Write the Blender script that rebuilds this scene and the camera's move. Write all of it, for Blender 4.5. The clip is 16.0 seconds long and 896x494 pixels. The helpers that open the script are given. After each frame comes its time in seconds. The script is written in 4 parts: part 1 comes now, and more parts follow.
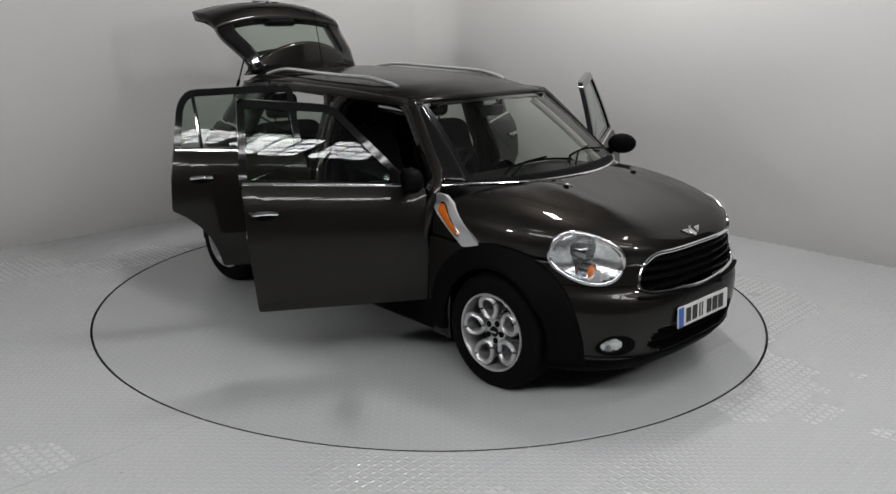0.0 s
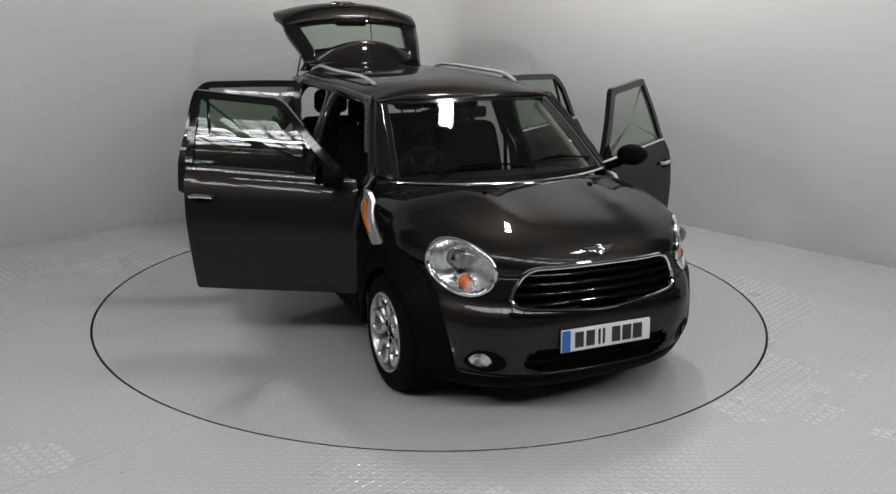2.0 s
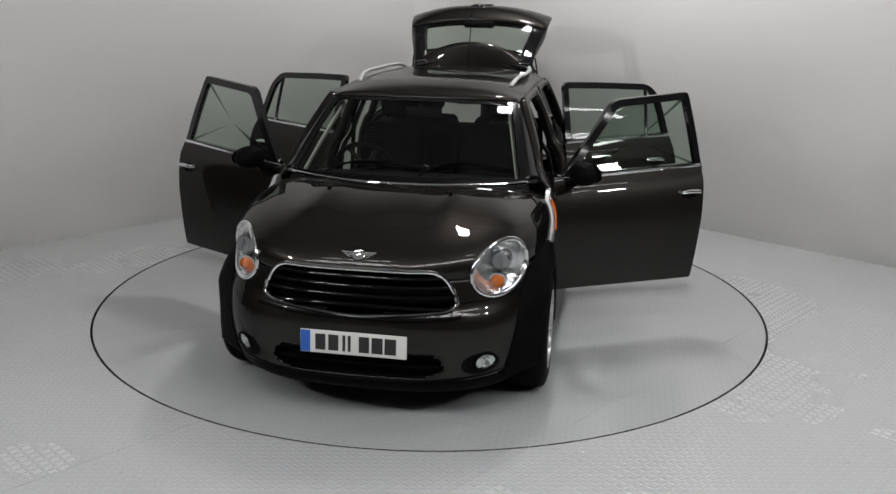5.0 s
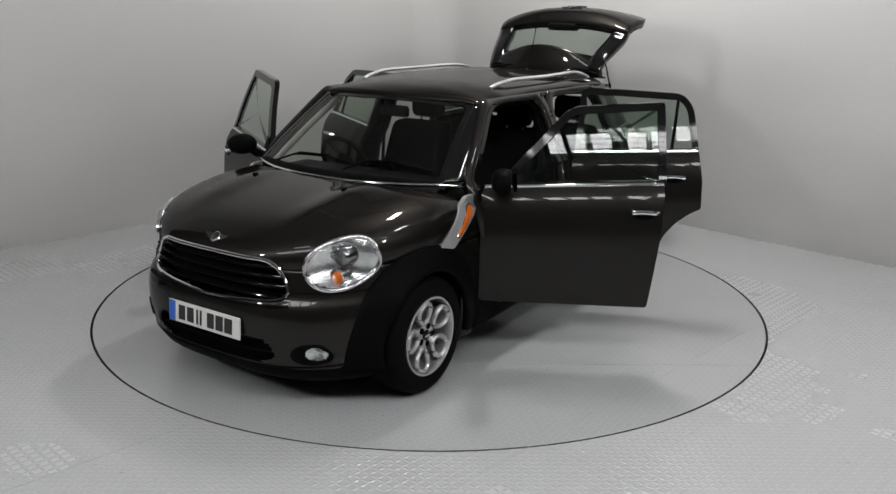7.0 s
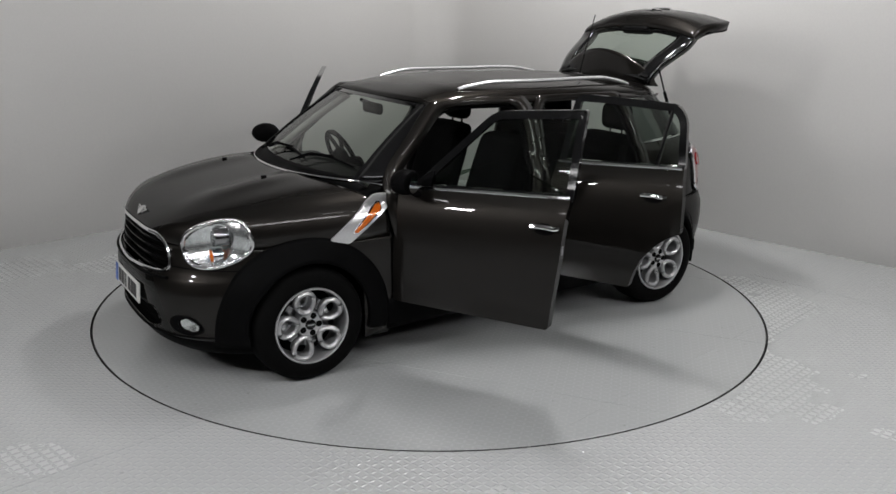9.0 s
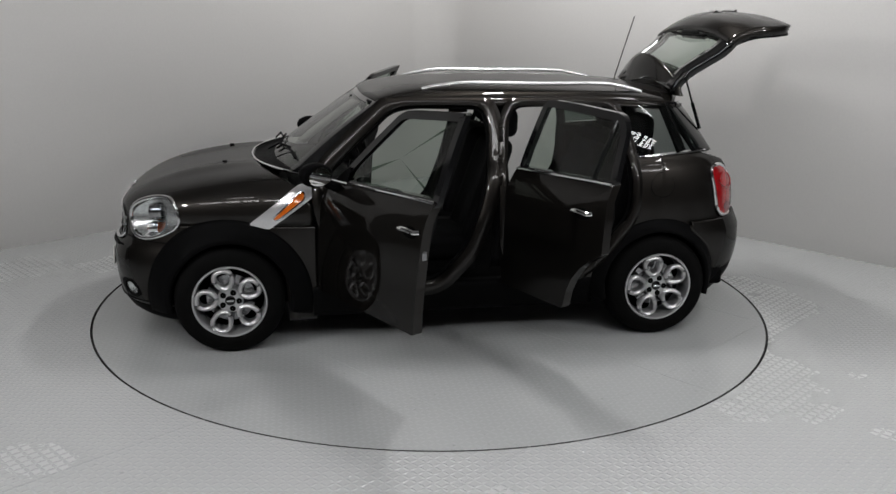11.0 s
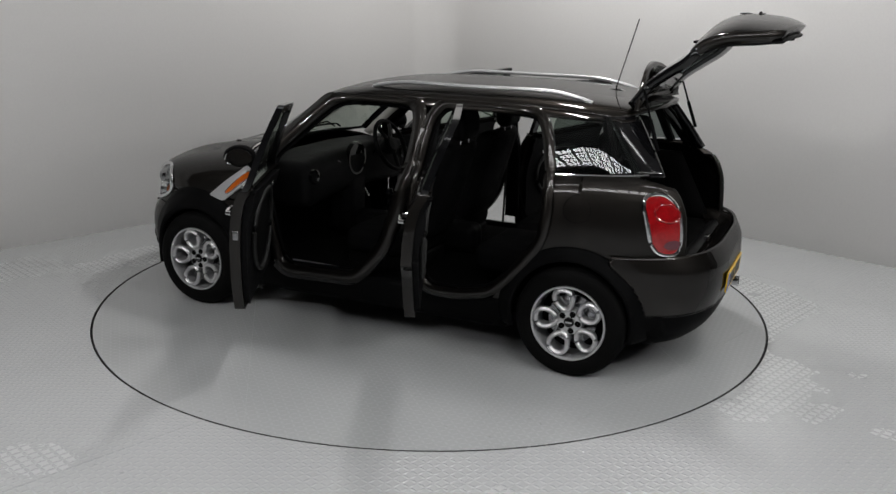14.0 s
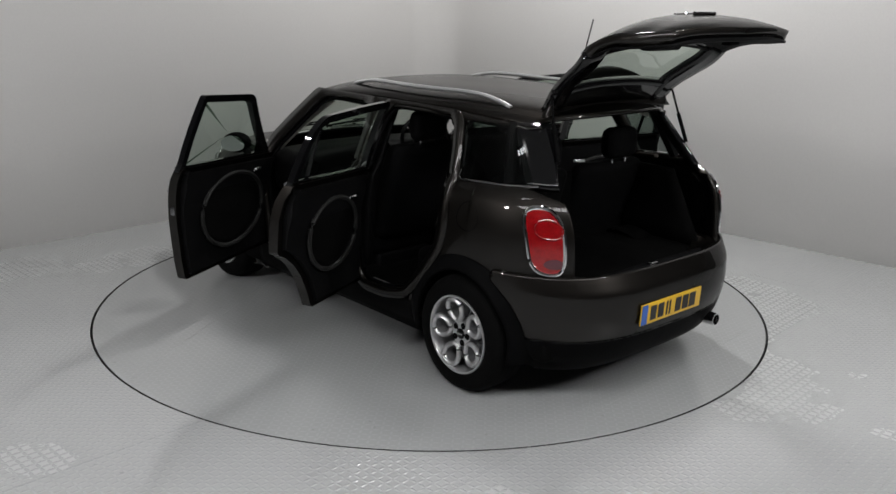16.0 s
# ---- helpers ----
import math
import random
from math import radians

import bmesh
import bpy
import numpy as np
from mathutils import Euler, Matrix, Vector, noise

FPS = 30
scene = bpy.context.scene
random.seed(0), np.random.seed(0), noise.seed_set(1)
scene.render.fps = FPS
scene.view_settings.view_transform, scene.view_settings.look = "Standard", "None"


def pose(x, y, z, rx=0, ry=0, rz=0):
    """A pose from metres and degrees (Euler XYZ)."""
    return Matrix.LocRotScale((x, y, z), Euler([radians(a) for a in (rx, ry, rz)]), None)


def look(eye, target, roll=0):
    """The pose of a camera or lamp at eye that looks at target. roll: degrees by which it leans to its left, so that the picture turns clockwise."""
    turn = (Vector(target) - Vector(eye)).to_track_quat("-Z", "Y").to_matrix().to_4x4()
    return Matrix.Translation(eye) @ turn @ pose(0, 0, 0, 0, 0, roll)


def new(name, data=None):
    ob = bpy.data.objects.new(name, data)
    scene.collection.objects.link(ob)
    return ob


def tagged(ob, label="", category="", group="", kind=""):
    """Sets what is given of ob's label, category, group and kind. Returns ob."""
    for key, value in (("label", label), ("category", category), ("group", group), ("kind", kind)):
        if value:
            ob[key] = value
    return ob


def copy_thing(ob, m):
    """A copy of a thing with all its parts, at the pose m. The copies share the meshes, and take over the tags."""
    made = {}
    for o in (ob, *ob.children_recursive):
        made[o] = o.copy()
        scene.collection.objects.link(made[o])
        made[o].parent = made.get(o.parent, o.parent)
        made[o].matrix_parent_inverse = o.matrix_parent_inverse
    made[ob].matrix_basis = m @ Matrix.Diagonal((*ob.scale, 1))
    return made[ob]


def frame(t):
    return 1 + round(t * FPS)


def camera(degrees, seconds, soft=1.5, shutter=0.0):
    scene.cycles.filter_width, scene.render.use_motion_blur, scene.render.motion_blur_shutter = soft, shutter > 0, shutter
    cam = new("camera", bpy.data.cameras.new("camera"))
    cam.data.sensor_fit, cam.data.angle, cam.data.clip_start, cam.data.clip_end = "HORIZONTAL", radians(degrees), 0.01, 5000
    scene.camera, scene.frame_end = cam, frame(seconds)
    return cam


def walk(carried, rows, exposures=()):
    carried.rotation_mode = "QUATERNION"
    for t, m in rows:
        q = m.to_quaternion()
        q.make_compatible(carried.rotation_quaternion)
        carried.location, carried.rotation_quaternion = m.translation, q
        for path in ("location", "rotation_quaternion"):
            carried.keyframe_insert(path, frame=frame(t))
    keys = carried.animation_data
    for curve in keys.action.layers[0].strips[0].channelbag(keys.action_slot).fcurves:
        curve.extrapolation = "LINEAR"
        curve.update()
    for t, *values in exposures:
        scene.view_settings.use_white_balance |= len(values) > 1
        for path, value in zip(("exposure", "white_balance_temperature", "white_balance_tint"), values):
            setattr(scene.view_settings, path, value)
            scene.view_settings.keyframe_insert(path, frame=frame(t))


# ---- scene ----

# ---- camera: it stands still ----
cam = camera(53.61, 16.0)
EYE = pose(0, -5.944, 2.022, 90 - 15.672, 0, -1.039) @ pose(0, 0, 0, 0, 0, 0.992)
walk(cam, [(0.0, EYE), (16.0, EYE)], [(0.0, 0.0), (16.0, 0.0)])

# the turntable's angle in degrees, by seconds
TURN = [(0, -45.4), (0.5, -49.1), (1, -54.4), (1.5, -60.1), (2, -66), (3, -77.7), (4, -89.5), (5.25, -104.2), (6.5, -118.8),
        (7.75, -133.6), (9, -148.2), (10.25, -162.7), (11.5, -177.3), (12.75, -191.8), (14, -206.2), (15, -217.8), (16, -229.5)]

# ---- light ----
world = bpy.data.worlds.new("world")
scene.world = world
world.use_nodes = True
world.node_tree.nodes["Background"].inputs[0].default_value = (0.60, 0.62, 0.64, 1)
world.node_tree.nodes["Background"].inputs[1].default_value = 0.05


def area_lamp(name, eye, target, power, w, h, colour=(1, 0.99, 0.985), spread=165):
    data = bpy.data.lights.new(name, "AREA")
    data.shape, data.size, data.size_y, data.energy, data.color = "RECTANGLE", w, h, power, colour
    data.spread = radians(spread)
    ob = new(name, data)
    ob.matrix_basis = look(eye, target)
    return ob


area_lamp("floodlight", (4.4, -3.9, 3.1), (-1.9, 1.6, 1.1), 32, 0.3, 0.3, spread=150)
area_lamp("floodlight", (-4.4, -3.9, 3.0), (2.2, 1.6, 0.9), 44, 0.3, 0.3, spread=150)
area_lamp("overhead_strip", (0.9, 0.9, 4.85), (0.9, 0.9, 0), 87, 0.25, 0.9)
# added fill strip, brightens the floor and lower wall on the right
area_lamp("overhead_strip", (3.4, -1.4, 4.85), (3.4, -1.4, 0), 36, 0.25, 0.9)
PANEL_GLOW = 17.5


# ---- materials ----
def nodes_of(name):
    m = bpy.data.materials.new(name)
    m.use_nodes = True
    nt = m.node_tree
    return m, nt, nt.nodes["Principled BSDF"]


def add(nt, kind, **inputs):
    n = nt.nodes.new(kind)
    for k, v in inputs.items():
        n.inputs[k.replace("_", " ")].default_value = v
    return n


def surface(name, col, rough=0.5, metal=0.0, coat=0.0, var=0.12, scale=6.0, fine=120.0, bump=0.0, spec=0.5, coat_rough=0.03, edge=1.0):
    """A principled surface with colour and gloss that vary at two scales, and a fine relief."""
    m, nt, b = nodes_of(name)
    co = nt.nodes.new("ShaderNodeTexCoord")
    n1, n2 = add(nt, "ShaderNodeTexNoise", Scale=scale, Detail=5.0), add(nt, "ShaderNodeTexNoise", Scale=fine, Detail=2.0)
    for n in (n1, n2):
        nt.links.new(co.outputs["Object"], n.inputs["Vector"])
    mix = nt.nodes.new("ShaderNodeMath")
    mix.operation = "ADD"
    nt.links.new(n1.outputs[0], mix.inputs[0])
    nt.links.new(n2.outputs[0], mix.inputs[1])
    ramp = add(nt, "ShaderNodeMapRange")
    ramp.inputs["From Min"].default_value, ramp.inputs["From Max"].default_value = 0.6, 1.4
    nt.links.new(mix.outputs[0], ramp.inputs["Value"])
    cm = nt.nodes.new("ShaderNodeMix")
    cm.data_type = "RGBA"
    cm.inputs[6].default_value = (*[c * (1 - var) for c in col], 1)
    cm.inputs[7].default_value = (*[min(1, c * (1 + var)) for c in col], 1)
    nt.links.new(ramp.outputs[0], cm.inputs[0])
    nt.links.new(cm.outputs[2], b.inputs["Base Color"])
    rr = add(nt, "ShaderNodeMapRange")
    rr.inputs["To Min"].default_value, rr.inputs["To Max"].default_value = rough * (1 - var), min(1, rough * (1 + var))
    nt.links.new(n1.outputs[0], rr.inputs["Value"])
    nt.links.new(rr.outputs[0], b.inputs["Roughness"])
    b.inputs["Metallic"].default_value = metal
    b.inputs["Coat Weight"].default_value, b.inputs["Coat Roughness"].default_value = coat, coat_rough
    b.inputs["Specular IOR Level"].default_value = spec
    b.inputs["Specular Tint"].default_value = (edge, edge, edge, 1)
    if bump:
        bp = add(nt, "ShaderNodeBump", Strength=bump, Distance=0.002)
        nt.links.new(n2.outputs[0], bp.inputs["Height"])
        nt.links.new(bp.outputs[0], b.inputs["Normal"])
    return m


def glass(name, tint, ior=1.5, rough=0.0):
    m, nt, b = nodes_of(name)
    nt.nodes.remove(b)
    tr = nt.nodes.new("ShaderNodeBsdfTransparent")
    tr.inputs[0].default_value = (*tint, 1)
    gl = nt.nodes.new("ShaderNodeBsdfGlossy")
    gl.inputs["Roughness"].default_value = rough
    # gloss rises towards grazing views, alike from both sides of the pane
    lw = add(nt, "ShaderNodeLayerWeight", Blend=0.5)
    steep = nt.nodes.new("ShaderNodeMath")
    steep.operation = "POWER"
    steep.inputs[1].default_value = 5.0
    nt.links.new(lw.outputs["Facing"], steep.inputs[0])
    fr = nt.nodes.new("ShaderNodeMath")
    fr.operation = "MULTIPLY_ADD"
    f0 = ((ior - 1) / (ior + 1)) ** 2
    fr.inputs[1].default_value, fr.inputs[2].default_value = 1 - f0, f0
    nt.links.new(steep.outputs[0], fr.inputs[0])
    mx = nt.nodes.new("ShaderNodeMixShader")
    nt.links.new(fr.outputs[0], mx.inputs[0])
    nt.links.new(tr.outputs[0], mx.inputs[1])
    nt.links.new(gl.outputs[0], mx.inputs[2])
    nt.links.new(mx.outputs[0], nt.nodes["Material Output"].inputs[0])
    return m


def tread_paint(name, col, rough, relief):
    """Grey floor paint over steel tread plate: lozenges in two directions, worn gloss, scuffs."""
    m, nt, b = nodes_of(name)
    co = nt.nodes.new("ShaderNodeTexCoord")
    heights = []
    for turn, shift in ((0.785, 0.0), (-0.785, 0.5)):
        mp = nt.nodes.new("ShaderNodeMapping")
        mp.inputs["Rotation"].default_value = (0, 0, turn)
        mp.inputs["Location"].default_value = (shift, shift, 0)
        mp.inputs["Scale"].default_value = (20, 20, 0)
        nt.links.new(co.outputs["Object"], mp.inputs[0])
        fl = nt.nodes.new("ShaderNodeVectorMath")
        fl.operation = "FRACTION"
        nt.links.new(mp.outputs[0], fl.inputs[0])
        sub = nt.nodes.new("ShaderNodeVectorMath")
        sub.operation = "SUBTRACT"
        sub.inputs[1].default_value = (0.5, 0.5, 0)
        nt.links.new(fl.outputs[0], sub.inputs[0])
        sc = nt.nodes.new("ShaderNodeVectorMath")
        sc.operation = "MULTIPLY"
        sc.inputs[1].default_value = (2.2, 6.0, 0)
        nt.links.new(sub.outputs[0], sc.inputs[0])
        ln = nt.nodes.new("ShaderNodeVectorMath")
        ln.operation = "LENGTH"
        nt.links.new(sc.outputs[0], ln.inputs[0])
        mr = nt.nodes.new("ShaderNodeMapRange")
        mr.inputs["From Min"].default_value, mr.inputs["From Max"].default_value = 0.4, 1.0
        mr.inputs["To Min"].default_value, mr.inputs["To Max"].default_value = 1.0, 0.0
        nt.links.new(ln.outputs["Value"], mr.inputs[0])
        heights.append(mr)
    mx = nt.nodes.new("ShaderNodeMath")
    mx.operation = "MAXIMUM"
    nt.links.new(heights[0].outputs[0], mx.inputs[0])
    nt.links.new(heights[1].outputs[0], mx.inputs[1])
    n1, n2 = add(nt, "ShaderNodeTexNoise", Scale=0.7, Detail=6.0), add(nt, "ShaderNodeTexNoise", Scale=30.0, Detail=4.0)
    for n in (n1, n2):
        nt.links.new(co.outputs["Object"], n.inputs["Vector"])
    cm = nt.nodes.new("ShaderNodeMix")
    cm.data_type = "RGBA"
    cm.inputs[6].default_value = (*[c * 0.90 for c in col], 1)
    cm.inputs[7].default_value = (*[c * 1.08 for c in col], 1)
    nt.links.new(n1.outputs[0], cm.inputs[0])
    dirt = add(nt, "ShaderNodeMapRange")
    dirt.inputs["From Min"].default_value, dirt.inputs["From Max"].default_value = 0.66, 0.80
    nt.links.new(n2.outputs[0], dirt.inputs[0])
    dm = nt.nodes.new("ShaderNodeMix")
    dm.data_type = "RGBA"
    dm.inputs[7].default_value = (*[c * 0.72 for c in col], 1)
    nt.links.new(dirt.outputs[0], dm.inputs[0])
    nt.links.new(cm.outputs[2], dm.inputs[6])
    rr = add(nt, "ShaderNodeMapRange")
    rr.inputs["From Min"].default_value, rr.inputs["From Max"].default_value = 0.3, 0.7
    rr.inputs["To Min"].default_value, rr.inputs["To Max"].default_value = rough * 0.92, rough * 1.25
    nt.links.new(n1.outputs[0], rr.inputs[0])
    top = nt.nodes.new("ShaderNodeMix")
    top.inputs[3].default_value = rough * 0.55
    nt.links.new(mx.outputs[0], top.inputs[0])
    nt.links.new(rr.outputs[0], top.inputs[2])
    nt.links.new(top.outputs[0], b.inputs["Roughness"])
    worn = nt.nodes.new("ShaderNodeMix")
    worn.data_type = "RGBA"
    worn.inputs[7].default_value = (*[min(1, c * 1.06) for c in col], 1)
    nt.links.new(mx.outputs[0], worn.inputs[0])
    nt.links.new(dm.outputs[2], worn.inputs[6])
    nt.links.new(worn.outputs[2], b.inputs["Base Color"])
    bp = add(nt, "ShaderNodeBump", Strength=relief, Distance=0.003)
    nt.links.new(mx.outputs[0], bp.inputs["Height"])
    nt.links.new(bp.outputs[0], b.inputs["Normal"])
    return m


def glowing(name, col, strength):
    m, nt, b = nodes_of(name)
    b.inputs["Base Color"].default_value = (*col, 1)
    b.inputs["Emission Color"].default_value = (*col, 1)
    b.inputs["Emission Strength"].default_value = strength
    return m


PAINT = surface("grey_metallic_paint", (0.0192, 0.0173, 0.0156), 0.42, 0.92, 0.60, 0.10, 3, 900, spec=0.25, coat_rough=0.012, edge=0.18)
BLACK = surface("black_plastic", (0.0035, 0.0035, 0.0037), 0.5, 0, 0, 0.2, 8, 400, 0.1, 0.02)
GLOSS = surface("gloss_black", (0.004, 0.004, 0.0045), 0.08, 0, 0.3, 0.1, spec=0.3)
TRIM = surface("cabin_plastic", (0.0042, 0.0042, 0.0045), 0.55, 0, 0, 0.2, 10, 500, 0.25, 0.07)
CLOTH = surface("seat_cloth", (0.0035, 0.0035, 0.0038), 0.85, 0, 0, 0.3, 12, 700, 0.5, 0.06)
PALE = surface("pale_pillar_trim", (0.42, 0.41, 0.38), 0.6, 0, 0, 0.06)
CHROME = surface("chrome", (0.78, 0.78, 0.79), 0.07, 1.0, 0, 0.05)
SILVER = surface("silver_wheel_paint", (0.54, 0.54, 0.55), 0.33, 0.75, 0.6, 0.08, 6, 300)
RAIL = surface("satin_aluminium", (0.74, 0.74, 0.75), 0.30, 0.75, 0, 0.06)
RUBBER = surface("tyre_rubber", (0.0035, 0.0035, 0.0035), 0.66, 0, 0, 0.25, 9, 300, 0.2, 0.04)
DARK = surface("underbody_black", (0.003, 0.003, 0.003), 0.8, 0, 0, 0.2, spec=0.03)
REFLECTOR = surface("lamp_reflector", (0.88, 0.89, 0.90), 0.20, 0.9, 0, 0.2, 30, 45, 0.8)
LAMP_TUBE = surface("dark_lamp_chrome", (0.30, 0.30, 0.31), 0.12, 1.0, 0, 0.1)
GREY_TRIM = surface("grey_armrest_plastic", (0.012, 0.012, 0.0116), 0.5, 0, 0, 0.12, 10, 500, 0.2, 0.3)
AMBER = surface("amber_lens", (0.56, 0.115, 0.008), 0.12, 0, 0.6, 0.1, 40)
RED = surface("red_lens", (0.26, 0.004, 0.006), 0.10, 0, 0.9, 0.25, 25)
SMOKE = surface("smoked_lens", (0.09, 0.02, 0.03), 0.10, 0, 0.8, 0.1)
WHITE_PLATE = surface("white_plate", (0.62, 0.62, 0.60), 0.4, 0, 0.2, 0.05)
YELLOW_PLATE = surface("yellow_plate", (0.70, 0.43, 0.02), 0.4, 0, 0.2, 0.05)
BLUE = surface("blue_band", (0.02, 0.10, 0.42), 0.4, 0, 0.2, 0.05)
INK = surface("black_ink", (0.015, 0.015, 0.015), 0.5)
GLASS = glass("window_glass", (0.56, 0.635, 0.575), 1.55)
SCREEN = glass("windscreen_glass", (0.60, 0.66, 0.60), 1.5)
TINTED = glass("tinted_glass", (0.26, 0.29, 0.28), 1.55)
LENS = glass("clear_lens", (0.93, 0.95, 0.95), 1.45)
MIRROR = surface("mirror_glass", (0.85, 0.86, 0.86), 0.02, 1.0, 0, 0.01)
WALL = surface("white_wall_paint", (0.84, 0.825, 0.808), 0.55, 0, 0, 0.025, 0.5, 60, 0.10, 0.4)
DARK_WALL = surface("dark_unseen_wall", (0.10, 0.10, 0.10), 0.8, 0, 0, 0.1)
ROOM_TOP = surface("pale_ceiling", (0.38, 0.38, 0.38), 0.8, 0, 0, 0.1)
FLOOR = tread_paint("grey_floor_paint", (0.42, 0.428, 0.428), 0.24, 0.55)
DISC = tread_paint("turntable_paint", (0.365, 0.373, 0.373), 0.17, 0.14)
GAP = surface("dark_gap", (0.02, 0.02, 0.02), 0.9)
SEAM = surface("seam_line", (0.30, 0.31, 0.305), 0.6)
DIFFUSER = glowing("lit_diffuser", (1.0, 0.995, 1.0), PANEL_GLOW)


# ---- mesh helpers ----
def mesh(name, verts, faces, mat, smooth=True):
    me = bpy.data.meshes.new(name)
    me.from_pydata([tuple(v) for v in verts], [], faces)
    bm = bmesh.new()
    bm.from_mesh(me)
    bmesh.ops.remove_doubles(bm, verts=bm.verts, dist=1e-5)
    bm.to_mesh(me)
    bm.free()
    me.materials.append(mat)
    if smooth:
        me.shade_smooth()
        me.set_sharp_from_angle(angle=radians(38))
    return me


def part(name, verts, faces, mat, parent=None, label="", at=None, smooth=True, thick=0.0, offset=-1.0, shadow=True):
    ob = new(name, mesh(name, verts, faces, mat, smooth))
    ob.parent = parent
    if at is not None:
        ob.matrix_basis = at
    if label:
        ob["label"] = label
    if thick:
        md = ob.modifiers.new("thickness", "SOLIDIFY")
        md.thickness, md.offset = thick, offset
    if not shadow:
        ob.visible_shadow = False
    return ob


def flip(verts, faces, side):
    """The same for the car's other side."""
    if side > 0:
        return verts, faces
    return [(v[0], -v[1], v[2]) for v in verts], [tuple(reversed(f)) for f in faces]


def grid(f, nu, nv, keep=None):
    """Vertices and faces of f(u, v) over the unit square; keep(centre) says which faces stay."""
    vs = [tuple(f(i / nu, j / nv)) for i in range(nu + 1) for j in range(nv + 1)]
    fs = []
    for i in range(nu):
        for j in range(nv):
            q = (i * (nv + 1) + j, (i + 1) * (nv + 1) + j, (i + 1) * (nv + 1) + j + 1, i * (nv + 1) + j + 1)
            if keep is None or keep([sum(vs[k][a] for k in q) / 4 for a in range(3)]):
                fs.append(q)
    return vs, fs


def tube(path, r, n=8, closed=False, flat=1.0):
    """A round bar along a path; flat squashes it across its second axis."""
    path = [Vector(p) for p in path]
    vs, fs, m = [], [], len(path)
    for i, p in enumerate(path):
        a = path[(i + 1) % m] if closed or i < m - 1 else p
        b = path[i - 1] if closed or i > 0 else p
        d = (a - b).normalized()
        ref = Vector((0, 0, 1)) if abs(d.z) < 0.9 else Vector((1, 0, 0))
        s = d.cross(ref).normalized()
        t = s.cross(d)
        for k in range(n):
            ang = 2 * math.pi * k / n
            vs.append(p + s * (math.cos(ang) * r) + t * (math.sin(ang) * r * flat))
    for i in range(m if closed else m - 1):
        for k in range(n):
            fs.append((i * n + k, i * n + (k + 1) % n, ((i + 1) % m) * n + (k + 1) % n, ((i + 1) % m) * n + k))
    if not closed:
        fs += [tuple(range(n - 1, -1, -1)), tuple((m - 1) * n + k for k in range(n))]
    return vs, fs


def lathe(profile, n=48, axis="y"):
    """Turns (radius, height) points round the y or z axis."""
    vs, fs, m = [], [], len(profile)
    for i in range(n):
        a = 2 * math.pi * i / n
        for r, h in profile:
            vs.append((r * math.cos(a), h, r * math.sin(a)) if axis == "y" else (r * math.cos(a), r * math.sin(a), h))
    for i in range(n):
        for j in range(m - 1):
            k = (i + 1) % n
            q = (i * m + j, i * m + j + 1, k * m + j + 1, k * m + j)
            fs.append(q if axis == "y" else tuple(reversed(q)))
    return vs, fs


def rounded_box(sx, sy, sz, r, centre=(0, 0, 0), seg=3, shape=None):
    """A box with round edges; shape(x, y, z) may bend it afterwards."""
    bm = bmesh.new()
    bmesh.ops.create_cube(bm, size=1.0)
    bmesh.ops.scale(bm, vec=(sx, sy, sz), verts=bm.verts)
    bmesh.ops.subdivide_edges(bm, edges=bm.edges[:], cuts=2, use_grid_fill=True)
    sharp = [e for e in bm.edges if len(e.link_faces) == 2 and e.calc_face_angle() > 1]
    bmesh.ops.bevel(bm, geom=sharp, offset=r, segments=seg, affect="EDGES", profile=0.5)
    out = [tuple(v.co + Vector(centre)) for v in bm.verts]
    bm.verts.index_update()
    fs = [tuple(v.index for v in f.verts) for f in bm.faces]
    bm.free()
    if shape:
        out = [shape(*v) for v in out]
    return out, fs


def joined(*pieces):
    vs, fs = [], []
    for v, f in pieces:
        k = len(vs)
        vs += list(v)
        fs += [tuple(i + k for i in q) for q in f]
    return vs, fs


def rounded(points, r, n=5):
    """A closed outline with its corners rounded."""
    out, m = [], len(points)
    for i in range(m):
        p, a, b = (Vector((*points[k], 0)) for k in (i, i - 1, (i + 1) % m))
        da, db = a - p, b - p
        ra, rb = min(r, da.length * 0.45), min(r, db.length * 0.45)
        s, e = p + da.normalized() * ra, p + db.normalized() * rb
        for k in range(n + 1):
            t = k / n
            q = s * (1 - t) ** 2 + p * (2 * t * (1 - t)) + e * t * t
            out.append((q.x, q.y))
    dense = []
    for i, p in enumerate(out):
        q = out[(i + 1) % len(out)]
        k = max(1, int(math.dist(p, q) / 0.05))
        dense += [(p[0] + (q[0] - p[0]) * j / k, p[1] + (q[1] - p[1]) * j / k) for j in range(k)]
    return dense


def inset(poly, d):
    """An outline moved inwards by d."""
    m = len(poly)
    area = sum(poly[i][0] * poly[(i + 1) % m][1] - poly[(i + 1) % m][0] * poly[i][1] for i in range(m))
    sg = 1 if area > 0 else -1
    out = []
    for i in range(m):
        a, b = poly[i - 1], poly[(i + 1) % m]
        tx, ty = b[0] - a[0], b[1] - a[1]
        ln = math.hypot(tx, ty) or 1
        out.append((poly[i][0] - sg * ty / ln * d, poly[i][1] + sg * tx / ln * d))
    return out


